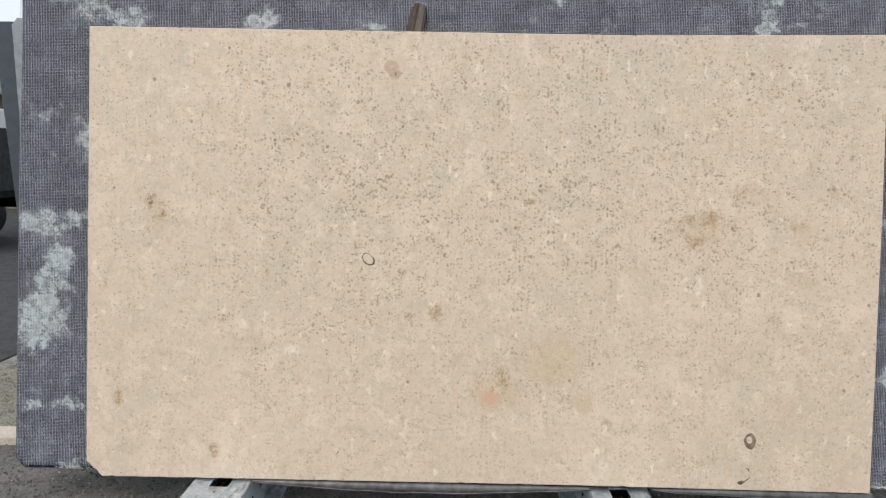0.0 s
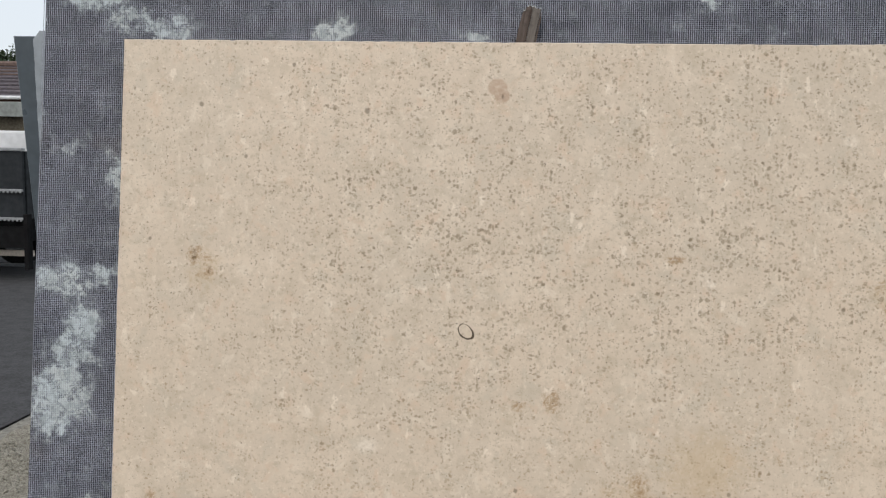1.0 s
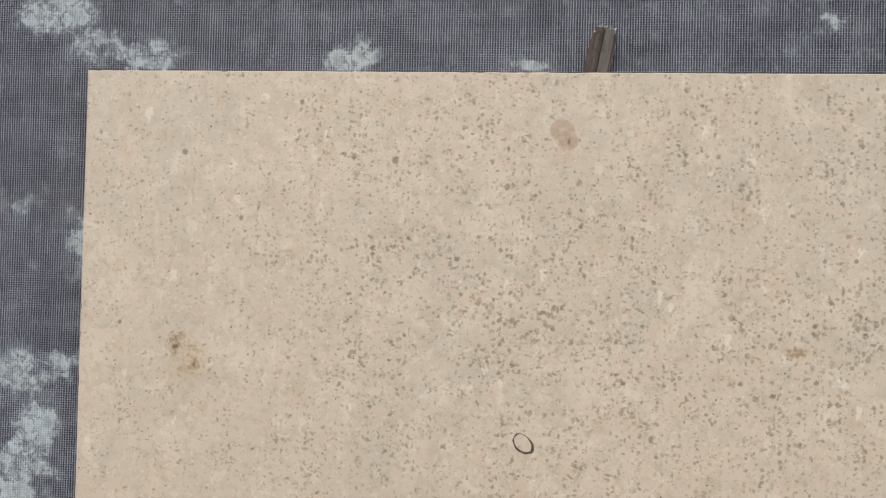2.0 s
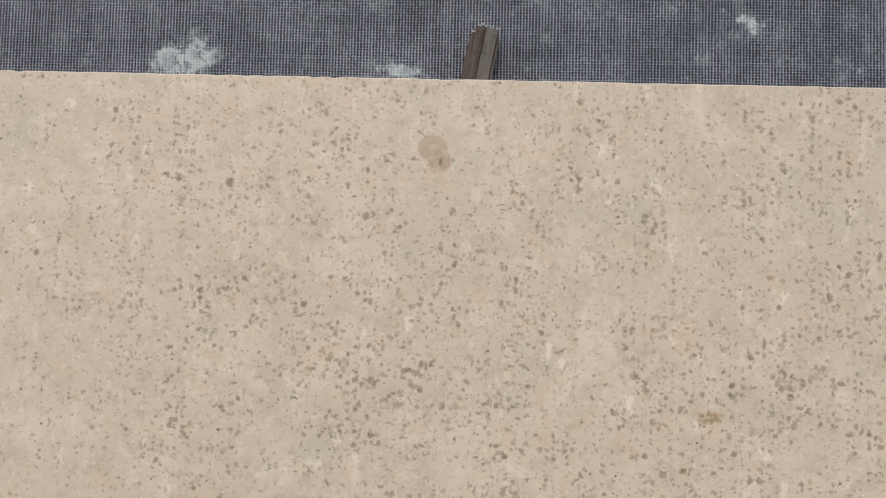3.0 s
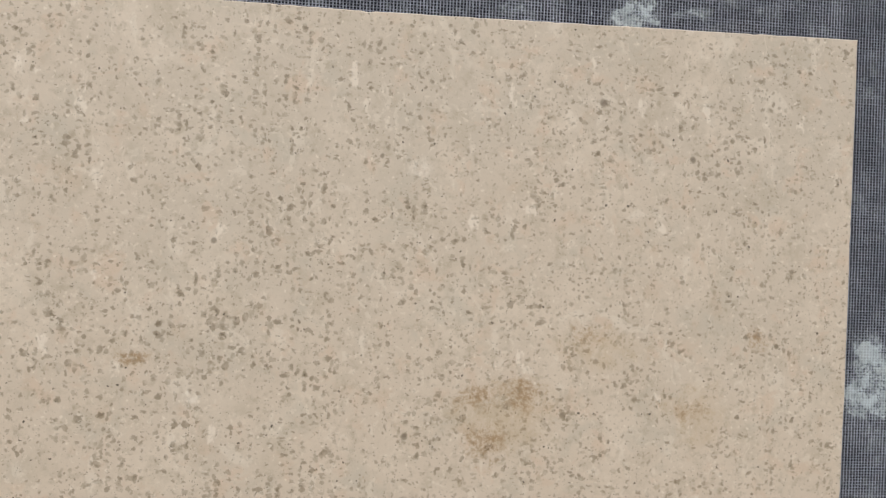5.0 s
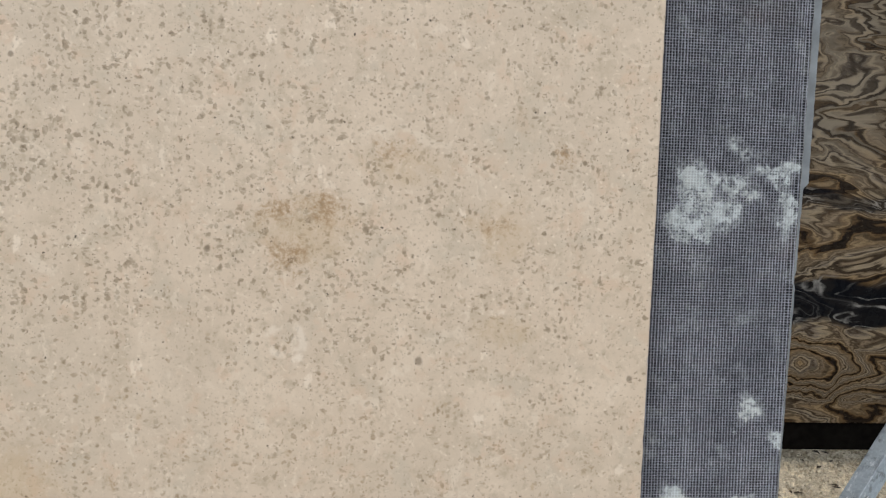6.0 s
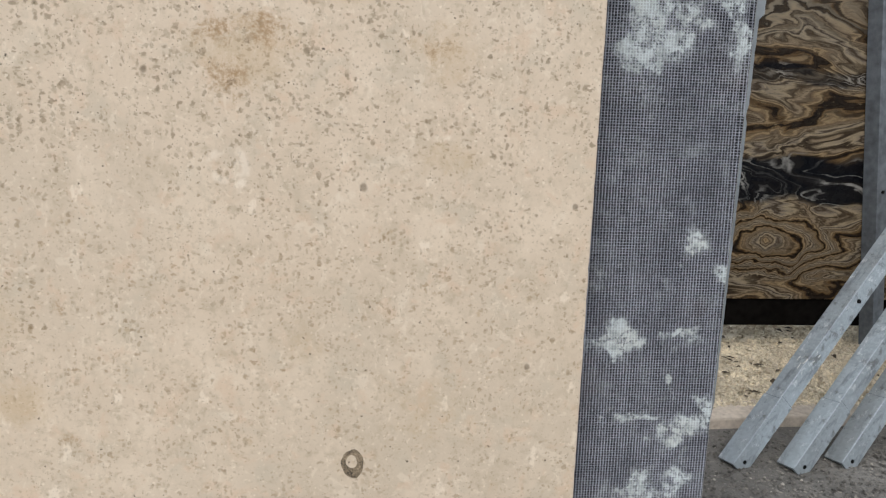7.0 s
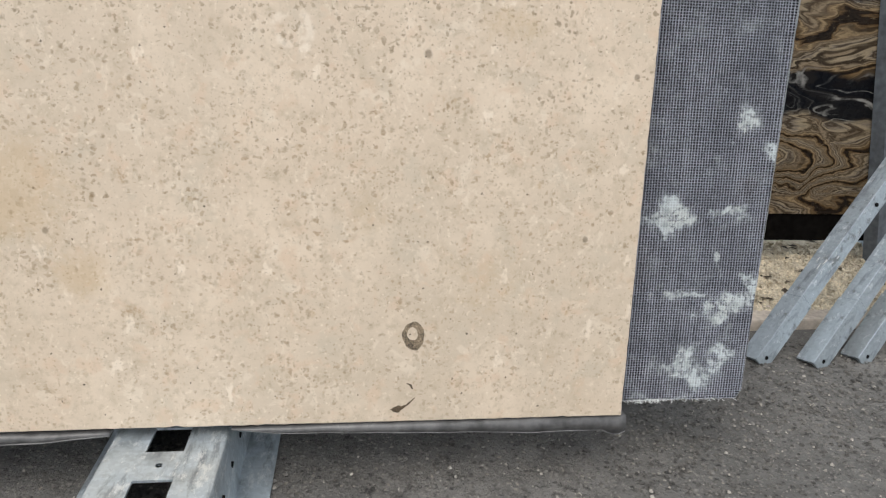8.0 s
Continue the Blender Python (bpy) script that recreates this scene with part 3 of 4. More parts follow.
def broken_line(corners, step, jitter, seed):
    """The closed outline through the corners in the x-z plane, cut short and made slightly uneven."""
    rng = random.Random(seed)
    pts = []
    for (ax, az), (bx, bz) in zip(corners, corners[1:] + corners[:1]):
        length = math.hypot(bx - ax, bz - az)
        n = max(1, int(length / step))
        for i in range(n):
            k = i / n
            j = 0 if i == 0 else jitter * (rng.gauss(0, 0.5) + (2.2 if rng.random() < 0.02 else 0))
            nx, nz = -(bz - az) / length, (bx - ax) / length
            pts.append((ax + (bx - ax) * k + nx * abs(j), az + (bz - az) * k + nz * abs(j)))
    return pts


def slab_mesh(name, corners, y, thick, mats, jitter=0.0008, chamfer=0.0018, seed=1, step=0.012):
    """A sawn slab: corners run counter-clockwise as seen from the front; face, chamfer, sawn edge and back."""
    pts = broken_line(corners, step, jitter, seed)
    n = len(pts)
    cx, cz = sum(p[0] for p in pts) / n, sum(p[1] for p in pts) / n
    def ring(depth, inset):
        return [(x + inset * (1 if x < cx else -1), depth, z + inset * (1 if z < cz else -1)) for x, z in pts]
    verts = ring(y, chamfer) + ring(y + chamfer, 0) + ring(y + thick, 0)
    faces = [list(range(n)), list(range(3 * n - 1, 2 * n - 1, -1))]
    for k in (0, n):
        faces += [(k + i, k + n + i, k + n + (i + 1) % n, k + (i + 1) % n) for i in range(n)]
    me = mesh(name, verts, faces, mats)
    if len(me.materials) > 1:
        for p in me.polygons[2:]:
            p.material_index = 1
    return me


# ---- ground ----
def uneven_sheet(name, xs, ys, height, material):
    verts = [(x, y, height(x, y)) for y in ys for x in xs]
    w = len(xs)
    faces = [(j * w + i, j * w + i + 1, (j + 1) * w + i + 1, (j + 1) * w + i) for j in range(len(ys) - 1) for i in range(w - 1)]
    return new(name, mesh(name, verts, faces, material, True))


def spread(lo, hi, near_lo, near_hi, step, far_steps):
    near = [near_lo + step * i for i in range(int((near_hi - near_lo) / step) + 1)]
    left = [lo + (near_lo - lo) * (1 - (1 - i / far_steps) ** 3) for i in range(far_steps)]
    right = [near_hi + (hi - near_hi) * ((i + 1) / far_steps) ** 3 for i in range(far_steps)]
    return left + near[:-1] + [near_hi] + right


ground = uneven_sheet("ground", spread(-900, 900, -3.5, 4, 0.05, 22), spread(-900, 900, -2.2, 2.2, 0.05, 22),
                      lambda x, y: 0.006 * noise.noise(Vector((x * 1.7, y * 1.7, 0))) - 0.004, ASPHALT)
tagged(ground, "worn grey asphalt yard with pale chippings", "asphalt", kind="structure")


# Darker than the yard: shade around the trailer is put into this colour.
TARMAC = plain("shade_dark_tarmac", (0.030, 0.030, 0.032), 0.9, grain=70, amount=0.4, bump=0.5)
road = uneven_sheet("road", spread(-60, -2.66, -8.0, -2.7, 0.25, 8)[:-8], spread(0.9, 60, 1.2, 12.0, 0.25, 8), lambda x, y: 0.008, TARMAC)
tagged(road, "tarmac beside the gravel strip, coloured darker for the trailer's shade", "tarmac", kind="structure")


def kerb_line(x):
    return 0.645 + 0.0395 * x


def grit_height(x, y):
    return 0.032 + 0.028 * noise.noise(Vector((x * 3, y * 3, 2))) + 0.016 * noise.noise(Vector((x * 14, y * 14, 5))) + 0.007 * noise.noise(Vector((x * 45, y * 45, 9)))


xs = [-2.56 + 0.03 * i for i in range(288)]
ys = [0.0 + 0.03 * j for j in range(82)]
island = new("verge", mesh("verge", [(x, kerb_line(x) + 0.10 + y, grit_height(x, y)) for y in ys for x in xs],
             [(j * 288 + i, j * 288 + i + 1, (j + 1) * 288 + i + 1, (j + 1) * 288 + i) for j in range(81) for i in range(287)], GRIT, True))
tagged(island, "strip of dry yellow grit behind a low kerb", "gravel strip", kind="structure")

kerb = thing("kerb", "low pale concrete kerb flush with the asphalt", "kerb", kind="structure")
for i in range(10):
    x0, x1 = -2.64 + 0.915 * i, -2.64 + 0.915 * (i + 1) - 0.008
    bm = box(0, x1 - x0, -0.005, 0.115, -0.05, 0.034, 0.008)
    ob = part("kerb_stone", bm, CONCRETE, kerb)
    ob.matrix_local = pose(x0, kerb_line(x0), 0, 0, 0, math.degrees(math.atan(0.0395)))
bm = box(0, 0.115, 0, 2.5, -0.05, 0.030, 0.008)
ob = part("kerb_stone", bm, OLD_CONCRETE, kerb)
ob.matrix_local = pose(-2.64, kerb_line(-2.64) + 0.12, 0)


def pebbles(name, count, area, size, material, height, label, seed, flat=0.6):
    rng = random.Random(seed)
    verts, faces = [], []
    for _ in range(count):
        x, y = rng.uniform(area[0], area[1]), rng.uniform(area[2], area[3])
        r = size * (0.45 + 1.3 * rng.random() ** 2)
        a = rng.uniform(0, 6.28)
        base = len(verts)
        z = height(x, y)
        for k in range(5):
            b = a + k * 1.2566
            s = r * rng.uniform(0.7, 1.15)
            verts.append((x + s * math.cos(b), y + s * math.sin(b), z - 0.2 * r))
        for k in range(5):
            b = a + 0.4 + k * 1.2566
            s = r * rng.uniform(0.35, 0.7)
            verts.append((x + s * math.cos(b), y + s * math.sin(b), z + r * flat * rng.uniform(0.7, 1.1)))
        faces += [(base + k, base + (k + 1) % 5, base + 5 + (k + 1) % 5, base + 5 + k) for k in range(5)] + [tuple(base + 5 + k for k in range(5))]
    return tagged(new(name, mesh(name, verts, faces, material)), label, "stones", kind="stuff")


CHIP = plain("pale_chipping", (0.33, 0.31, 0.275), 0.9, grain=120, amount=0.5)
CHIP_DARK = plain("dark_chipping", (0.122, 0.116, 0.106), 0.9, grain=60, amount=0.8)
pebbles("chippings", 3600, (-2.4, 3.2, -1.0, 0.68), 0.0032, CHIP, lambda x, y: 0.0, "pale stone chippings pressed into the asphalt", 4)
pebbles("aggregate", 30000, (-2.4, 3.2, -0.9, 0.68), 0.0046, CHIP_DARK, lambda x, y: -0.0012, "dark aggregate standing out of the asphalt", 5, 0.38)
pebbles("grit_stones", 7000, (-2.5, 3.6, 0.78, 1.9), 0.0075, GRIT, lambda x, y: grit_height(x, y - kerb_line(x) - 0.10) if y > kerb_line(x) + 0.11 else 0.036, "loose yellow grit and small stones", 6, 0.8)


pebbles("rubble", 1700, (1.7, 3.6, 0.84, 1.5), 0.013, GRIT, lambda x, y: grit_height(x, y - kerb_line(x) - 0.10), "larger lumps of yellow rubble on the grit", 9, 0.9)


PALE_GRIT = plain("pale_grit_grain", (0.66, 0.585, 0.45), 0.95, grain=90, amount=0.45)
pebbles("pale_grains", 12000, (1.65, 3.3, 0.80, 1.35), 0.0062, PALE_GRIT, lambda x, y: grit_height(x, y - kerb_line(x) - 0.10) + 0.002 if y > kerb_line(x) + 0.11 else 0.035, "pale angular grains scattered over the yellow grit", 12, 0.9)


def leaf_litter():
    rng = random.Random(8)
    verts, faces = [], []
    for _ in range(110):
        x, y = rng.uniform(1.8, 3.4), rng.uniform(0.86, 1.6)
        z = grit_height(x, y - kerb_line(x) - 0.10) + 0.012
        a, s = rng.uniform(0, 6.28), rng.uniform(0.008, 0.028)
        u, v = Vector((math.cos(a), math.sin(a), rng.uniform(-0.2, 0.2))) * s, Vector((-math.sin(a), math.cos(a), rng.uniform(-0.3, 0.3))) * s * 0.45
        c, b = Vector((x, y, z)), len(verts)
        verts += [c - u, c - v * 0.8 + Vector((0, 0, 0.003)), c + u, c + v + Vector((0, 0, 0.004))]
        faces += [(b, b + 1, b + 2, b + 3)]
    return tagged(new("leaf_litter", mesh("leaf_litter", verts, faces, DRY_LEAF)), "dark dry leaves lying on the yellow grit", "leaves", kind="stuff")


leaf_litter()

# ---- the front rack: slotted channels under the slabs ----
def slotted_channel(length, width=0.205, height=0.125, pitch=0.160, first=0.103, hole=(0.066, 0.078)):
    """An upturned steel channel along y from 0, with square slots and round holes in its top and flanges at its feet."""
    t = 0.005
    root = new("slotted_channel")
    bm = bmesh.new()
    hw, hx = width / 2, hole[0] / 2
    ys = [0.0]
    y = first
    while y + hole[1] < length:
        ys += [y, y + hole[1]]
        y += pitch
    ys.append(length)
    r = 0.006
    for z in (height, height - t):
        for j in range(len(ys) - 1):
            slot = j % 2 == 1
            strips = [(-hw + r, -hx), (hx, hw - r)] if slot else [(-hw + r, -hx), (-hx, hx), (hx, hw - r)]
            for a, b in strips:
                if not slot and a == -hx and 0 < j < len(ys) - 2:
                    cy, q = (ys[j] + ys[j + 1]) / 2, 0.0065
                    sq = [bm.verts.new(p) for p in ((a, ys[j], z), (b, ys[j], z), (b, ys[j + 1], z), (a, ys[j + 1], z))]
                    ringv = [bm.verts.new((q * math.cos(k * math.pi / 4 - math.pi * 0.75), cy + q * math.sin(k * math.pi / 4 - math.pi * 0.75), z)) for k in range(8)]
                    for k in range(4):
                        bm.faces.new((sq[k], sq[(k + 1) % 4], ringv[(2 * k + 2) % 8], ringv[2 * k + 1], ringv[2 * k]))
                else:
                    bm.faces.new([bm.verts.new(p) for p in ((a, ys[j], z), (b, ys[j], z), (b, ys[j + 1], z), (a, ys[j + 1], z))])
    for j in range(1, len(ys) - 1, 2):
        a, b = ys[j], ys[j + 1]
        for p, q in (((-hx, a), (hx, a)), ((hx, a), (hx, b)), ((hx, b), (-hx, b)), ((-hx, b), (-hx, a))):
            bm.faces.new([bm.verts.new(v) for v in ((*p, height), (*q, height), (*q, height - t), (*p, height - t))])
    part("web", bm, BRIGHT_ZINC, root)
    for s in (-1, 1):
        bm = bmesh.new()
        prof = [(hw - r, height), (hw - r * 0.3, height - r * 0.3), (hw, height - r), (hw + 0.012, 0.008), (hw + 0.075, 0.004), (hw + 0.075, 0.0), (hw + 0.008, 0.0), (hw - t, height - r), (hw - r, height - t)]
        a = [bm.verts.new((s * x, 0, z)) for x, z in prof]
        b = [bm.verts.new((s * x, length, z)) for x, z in prof]
        for k in range(len(prof)):
            bm.faces.new((a[k], a[(k + 1) % len(prof)], b[(k + 1) % len(prof)], b[k]))
        bm.faces.new(a)
        bm.faces.new(b[::-1])
        side = part("side", bm, BRIGHT_ZINC, root)
        for i in range(int(length / 0.1)):
            part("bolt_hole", tube(0.006, 0.006, (s * (hw + 0.004), 0.06 + 0.1 * i, height * 0.55), (s * (hw + 0.0085), 0.06 + 0.1 * i, height * 0.545), 8), BLACK, side)
    return root


channel = slotted_channel(1.62)
channel.matrix_world = pose(0.605, -0.45, 0.0)
tagged(channel, "galvanised steel channel with square slots under the slabs", "steel channel", "rack channels")
copy_thing(channel, pose(-0.79, -0.45, 0.0))

# ---- the beige slab, its fossils ----
front = [(-1.217, 0.132), (0.4, 0.147), (1.467, 0.149), (1.475, 1.1), (1.475, 1.727), (0.6, 1.711), (-1.279, 1.711), (-1.274, 0.186)]
slab = new("limestone_slab", slab_mesh("limestone_slab", front, 0.0, 0.030, [STONE, STONE_EDGE], 0.0012, 0.0018, 3))
slab.matrix_world = LEANING
tagged(slab, "beige limestone slab with grey speckles and fossil rings, one corner cut off", "stone slab")


def inlay(name, outer, inner, at, material, seed, wobble=0.12, lift=0.0005, tilt=0.0):
    """A thin uneven ring (or, with no inner radii, a patch) set in the slab's face."""
    rng = random.Random(seed)
    n = 28
    bm = bmesh.new()
    def loop(rx, rz, dx, dz):
        ph = [rng.uniform(0, 6.28) for _ in range(4)]
        out = []
        for i in range(n):
            a = 6.2832 * i / n
            k = 1 + wobble * (0.5 * math.sin(2 * a + ph[0]) + 0.3 * math.sin(3 * a + ph[1]) + 0.25 * math.sin(7 * a + ph[2]))
            px, pz = rx * k * math.cos(a), rz * k * math.sin(a)
            out.append(bm.verts.new((at[0] + dx + px * math.cos(tilt) - pz * math.sin(tilt), -lift, at[1] + dz + px * math.sin(tilt) + pz * math.cos(tilt))))
        return out
    a = loop(*outer, 0, 0)
    if inner:
        b = loop(*inner)
        for i in range(n):
            bm.faces.new((a[i], a[(i + 1) % n], b[(i + 1) % n], b[i]))
    else:
        bm.faces.new(a)
    walls = bmesh.ops.extrude_face_region(bm, geom=list(bm.faces))
    bmesh.ops.translate(bm, verts=[v for v in walls["geom"] if isinstance(v, bmesh.types.BMVert)], vec=(0, 0.004, 0))
    return part(name, bm, material, slab)


tagged(inlay("fossil_ring", (0.021, 0.027), (0.0105, 0.012, -0.002, 0.004), (1.049, 0.320), FOSSIL, 2, tilt=0.25), "grey-brown ring of a cut fossil shell")
tagged(inlay("fossil_ring", (0.0185, 0.025), (0.0155, 0.0205, -0.0012, 0.0018), (-0.289, 0.920), FOSSIL_DARK, 5, 0.10, tilt=0.75), "thin dark ring of a cut fossil shell")


def crescent(name, a, b, bow, width, material):
    bm = bmesh.new()
    n = 14
    rows = []
    for i in range(n + 1):
        k = i / n
        x, z = a[0] + (b[0] - a[0]) * k, a[1] + (b[1] - a[1]) * k - bow * math.sin(math.pi * k)
        w = width * math.sin(math.pi * min(1, 0.06 + 0.9 * k ** 2.0)) * (1 + 0.35 * math.sin(11 * k) + 0.2 * math.sin(31 * k))
        rows.append([bm.verts.new((x, -0.0005, z + abs(w) / 2)), bm.verts.new((x, -0.0005, z - abs(w) / 2 - 0.0004))])
    for p, q in zip(rows, rows[1:]):
        bm.faces.new((p[0], p[1], q[1], q[0]))
    return part(name, bm, material, slab)


crescent("fossil_shell", (1.054, 0.197), (1.008, 0.174), 0.008, 0.0105, FOSSIL_DARK)
crescent("fossil_shell", (1.038, 0.226), (1.051, 0.214), -0.003, 0.006, FOSSIL_DARK)
crescent("fossil_shell", (-0.374, 0.255), (-0.388, 0.235), 0.003, 0.003, FOSSIL_DARK)

# ---- the netted slab behind it ----
back = [(-1.535, 0.130), (1.745, 0.150), (1.757, 0.170), (1.795, 2.05), (-1.555, 2.05), (-1.568, 0.165)]
netted = new("netted_slab", slab_mesh("netted_slab", back, 0.065, 0.025, [BACKING, CUT_EDGE], 0.0015, 0.002, 7))
netted.matrix_world = LEANING
tagged(netted, "stone slab standing back to front, dark resin backing with white smears", "stone slab")


def net(pitch=0.0058, row_pitch=0.0053, width=0.0023, row_width=0.0014, lift=0.0008):
    """The glass-fibre net: raised flat threads both ways, slightly wavy."""
    rng = random.Random(11)
    verts, faces = [], []
    def rib(points, across):
        b = len(verts)
        for p in points:
            verts.extend([p - across, p - across * 0.55 + Vector((0, -lift, 0)), p + across * 0.55 + Vector((0, -lift, 0)), p + across])
        for i in range(len(points) - 1):
            for k in range(3):
                faces.append((b + 4 * i + k, b + 4 * i + k + 1, b + 4 * i + 5 + k, b + 4 * i + 4 + k))
    y = 0.0648
    def left_edge(z):
        return -1.568 + 0.013 * (z - 0.165) / 1.88 + (0.033 * (0.165 - z) / 0.028 if z < 0.165 else 0)
    def right_edge(z):
        return 1.757 + 0.038 * (z - 0.17) / 1.88 if z > 0.17 else 1.745 + 0.012 * (z - 0.15) / 0.02
    n = int(1.89 / row_pitch)
    for i in range(n):
        z = 0.153 + row_pitch * i
        a, b = left_edge(z) + 0.003, right_edge(z) - 0.003
        w = rng.uniform(0, 6)
        pts = [Vector((a + (b - a) * k / 24, y, z + 0.0006 * math.sin(w * 0.2 + k * 1.1) + 0.0012 * math.sin(k * 0.5))) for k in range(25)]
        rib(pts, Vector((0, 0, row_width / 2 * rng.uniform(0.75, 1.2))))
    n = int(3.350 / pitch)
    for i in range(n):
        x = -1.560 + pitch * i
        if x > 1.755:
            lo = max(0.17, 0.17 + 1.88 * (x + 0.004 - 1.757) / 0.038)
        elif x > 1.745:
            lo = 0.17
        elif x < -1.54:
            lo = 0.165
        else:
            lo = 0.143 + 0.0039 * (x + 1.53) - (rng.uniform(0, 0.007) if rng.random() < 0.4 else 0)
        pts = [Vector((x + 0.0010 * math.sin(k * 0.8) + 0.0004 * math.sin(k * 1.9 + i), y - 0.0002, z)) for k, z in ((k, lo + (2.045 - lo) * k / 16) for k in range(17))]
        rib(pts, Vector((width / 2 * rng.uniform(0.8, 1.15), 0, 0)))
    ob = new("net", mesh("net", verts, faces, THREAD))
    ob.parent = netted
    return tagged(ob, "grey glass-fibre net bonded to the slab's back", kind="stuff")


net()


def frayed_edge():
    """Resin-stiff ends of threads sticking out along the net's lower border."""
    rng = random.Random(21)
    verts, faces = [], []
    for i in range(150):
        x = rng.choice((rng.uniform(1.49, 1.74), rng.gauss(1.54, 0.03), rng.gauss(1.55, 0.02), rng.uniform(-1.42, -1.25)))
        z = 0.1515 + 0.004 * rng.random() - (0.013 if x < 0 else 0.0)
        a = rng.uniform(-2.8, -0.3)
        length = rng.uniform(0.003, 0.013)
        bend = rng.uniform(-0.004, 0.004)
        pts = [Vector((x + length * k * math.cos(a) + bend * k * k, 0.0630 - 0.003 * k * rng.random(), z + length * k * math.sin(a) * 0.7)) for k in (0, 0.35, 0.7, 1.0)]
        w = Vector((-math.sin(a), 0, math.cos(a))) * 0.0005
        b = len(verts)
        for p in pts:
            verts += [p - w, p + Vector((0, -0.0006, 0)), p + w]
        for k in range(3):
            faces += [(b + 3 * k + j, b + 3 * k + j + 1, b + 3 * k + j + 4, b + 3 * k + j + 3) for j in range(2)]
    ob = new("frayed_edge", mesh("frayed_edge", verts, faces, DUST_WHITE))
    ob.parent = netted
    tagged(ob, "white frayed thread ends along the net's lower border", kind="stuff")


frayed_edge()

# a pale slab close behind it, and the grey slab on the rack's far side
pale = new("pale_slab", slab_mesh("pale_slab", [(-1.55, 0.150), (1.75, 0.150), (1.780, 0.40), (1.799, 1.155), (1.809, 1.166), (1.820, 1.76), (-1.594, 1.762), (-1.614, 1.735), (-1.582, 1.40), (-1.572, 1.00)], 0.094, 0.02, PALE_STONE, 0.0014, 0.002, 9))
pale.matrix_world = LEANING
tagged(pale, "pale grey stone slab with a chipped corner", "stone slab")
far = new("grey_slab", slab_mesh("grey_slab", [(-1.825, 0), (1.45, 0), (1.45, 1.636), (-1.825, 1.636)], 0.0, 0.03, GREY_STONE, 0.0006, 0.002, 10))
far.matrix_world = pose(0, 0.690, 0.142, 7)
tagged(far, "plain dark grey slab leaning on the far side of the rack", "stone slab")


# ---- wooden wedge between the two slabs ----
def wood(name, dark, light):
    """Weathered wood with its grain along z."""
    m = Mat(name, 0.85, spec=0.25)
    grain = m.noise(70, 6, 0.65, at=m.vec("MULTIPLY", m.warp(20, 0.01), (1.0, 1.0, 0.07)))
    base = m.mix(m.ramp(grain, 0.32, 0.66), dark, light)
    base = m.mix(m.ramp(m.noise(28, 4), 0.52, 0.70, 0, 0.5), base, tuple(v * 0.55 for v in dark))
    m.colour(base)
    return m.bump(grain, 0.6, 0.002).m


def wedge():
    root = thing("wooden_wedge", "weathered wooden stake wedged between the slabs, split lengthwise into three", "wedge", LEANING @ pose(-0.171, 0.047, 1.60, 0, 10.5, 0))
    brown, grey = wood("weathered_wood_brown", (0.055, 0.040, 0.033), (0.120, 0.096, 0.082)), wood("weathered_wood", (0.072, 0.061, 0.053), (0.142, 0.125, 0.110))
    tops = {"brown_half": (0.208, 0.217, 0.223, 0.226, 0.225, 0.224), "grey_half": (0.224, 0.223, 0.220, 0.221, 0.220, 0.219), "edge_sliver": (0.216, 0.214, 0.213, 0.211, 0.209, 0.203)}
    for name, x0, x1, y0, y1, m in (("brown_half", -0.0275, -0.0018, -0.012, 0.014, brown), ("grey_half", -0.0004, 0.0215, -0.016, 0.015, grey), ("edge_sliver", 0.0229, 0.0275, -0.012, 0.017, brown)):
        bm = bmesh.new()
        cols = []
        for j, top in enumerate(tops[name]):
            k = j / 5
            rows = []
            for z in (0.0, 0.06, 0.11, 0.14, 0.17, top - 0.012, top):
                x = x0 + (x1 - x0) * k + 0.0009 * noise.noise(Vector((z * 40, k * 3, x0 * 90)))
                if name == "brown_half" and z > 0.17:
                    x += 0.004 * (1 - k) * (z - 0.17) / 0.05
                rows.append((x, z))
            front = [(x, y0 + (0.003 if z == top else 0.0) + 0.0012 * noise.noise(Vector((x * 60, z * 25, 4))), z) for x, z in rows]
            back = [(rows[-1][0], y1, top - 0.004), (rows[0][0], y1, 0.0)]
            cols.append([bm.verts.new(p) for p in front + back])
        n = len(cols[0])
        for p, q in zip(cols, cols[1:]):
            for k in range(n):
                bm.faces.new((p[k], p[(k + 1) % n], q[(k + 1) % n], q[k]))
        bm.faces.new(cols[0])
        bm.faces.new(cols[-1][::-1])
        part(name, bm, m, root)
    rng = random.Random(4)
    verts, faces = [], []
    for i in range(34):
        x = -0.024 + 0.048 * rng.random()
        p = Vector((x, -0.012 + 0.006 * rng.random(), 0.216 + (0.006 if x > -0.018 else -0.008)))
        d = Vector((rng.uniform(-0.4, 0.4), rng.uniform(-0.3, 0.1), 1)) * rng.uniform(0.003, 0.009)
        w = Vector((0.0006, 0, 0))
        b = len(verts)
        verts += [p - w, p + w, p + d]
        faces.append((b, b + 1, b + 2))
    fray = new("splinters", mesh("splinters", verts, faces, DUST_WHITE))
    fray.parent = root
    tagged(fray, "pale splintered fibres at the top end", kind="stuff")


wedge()


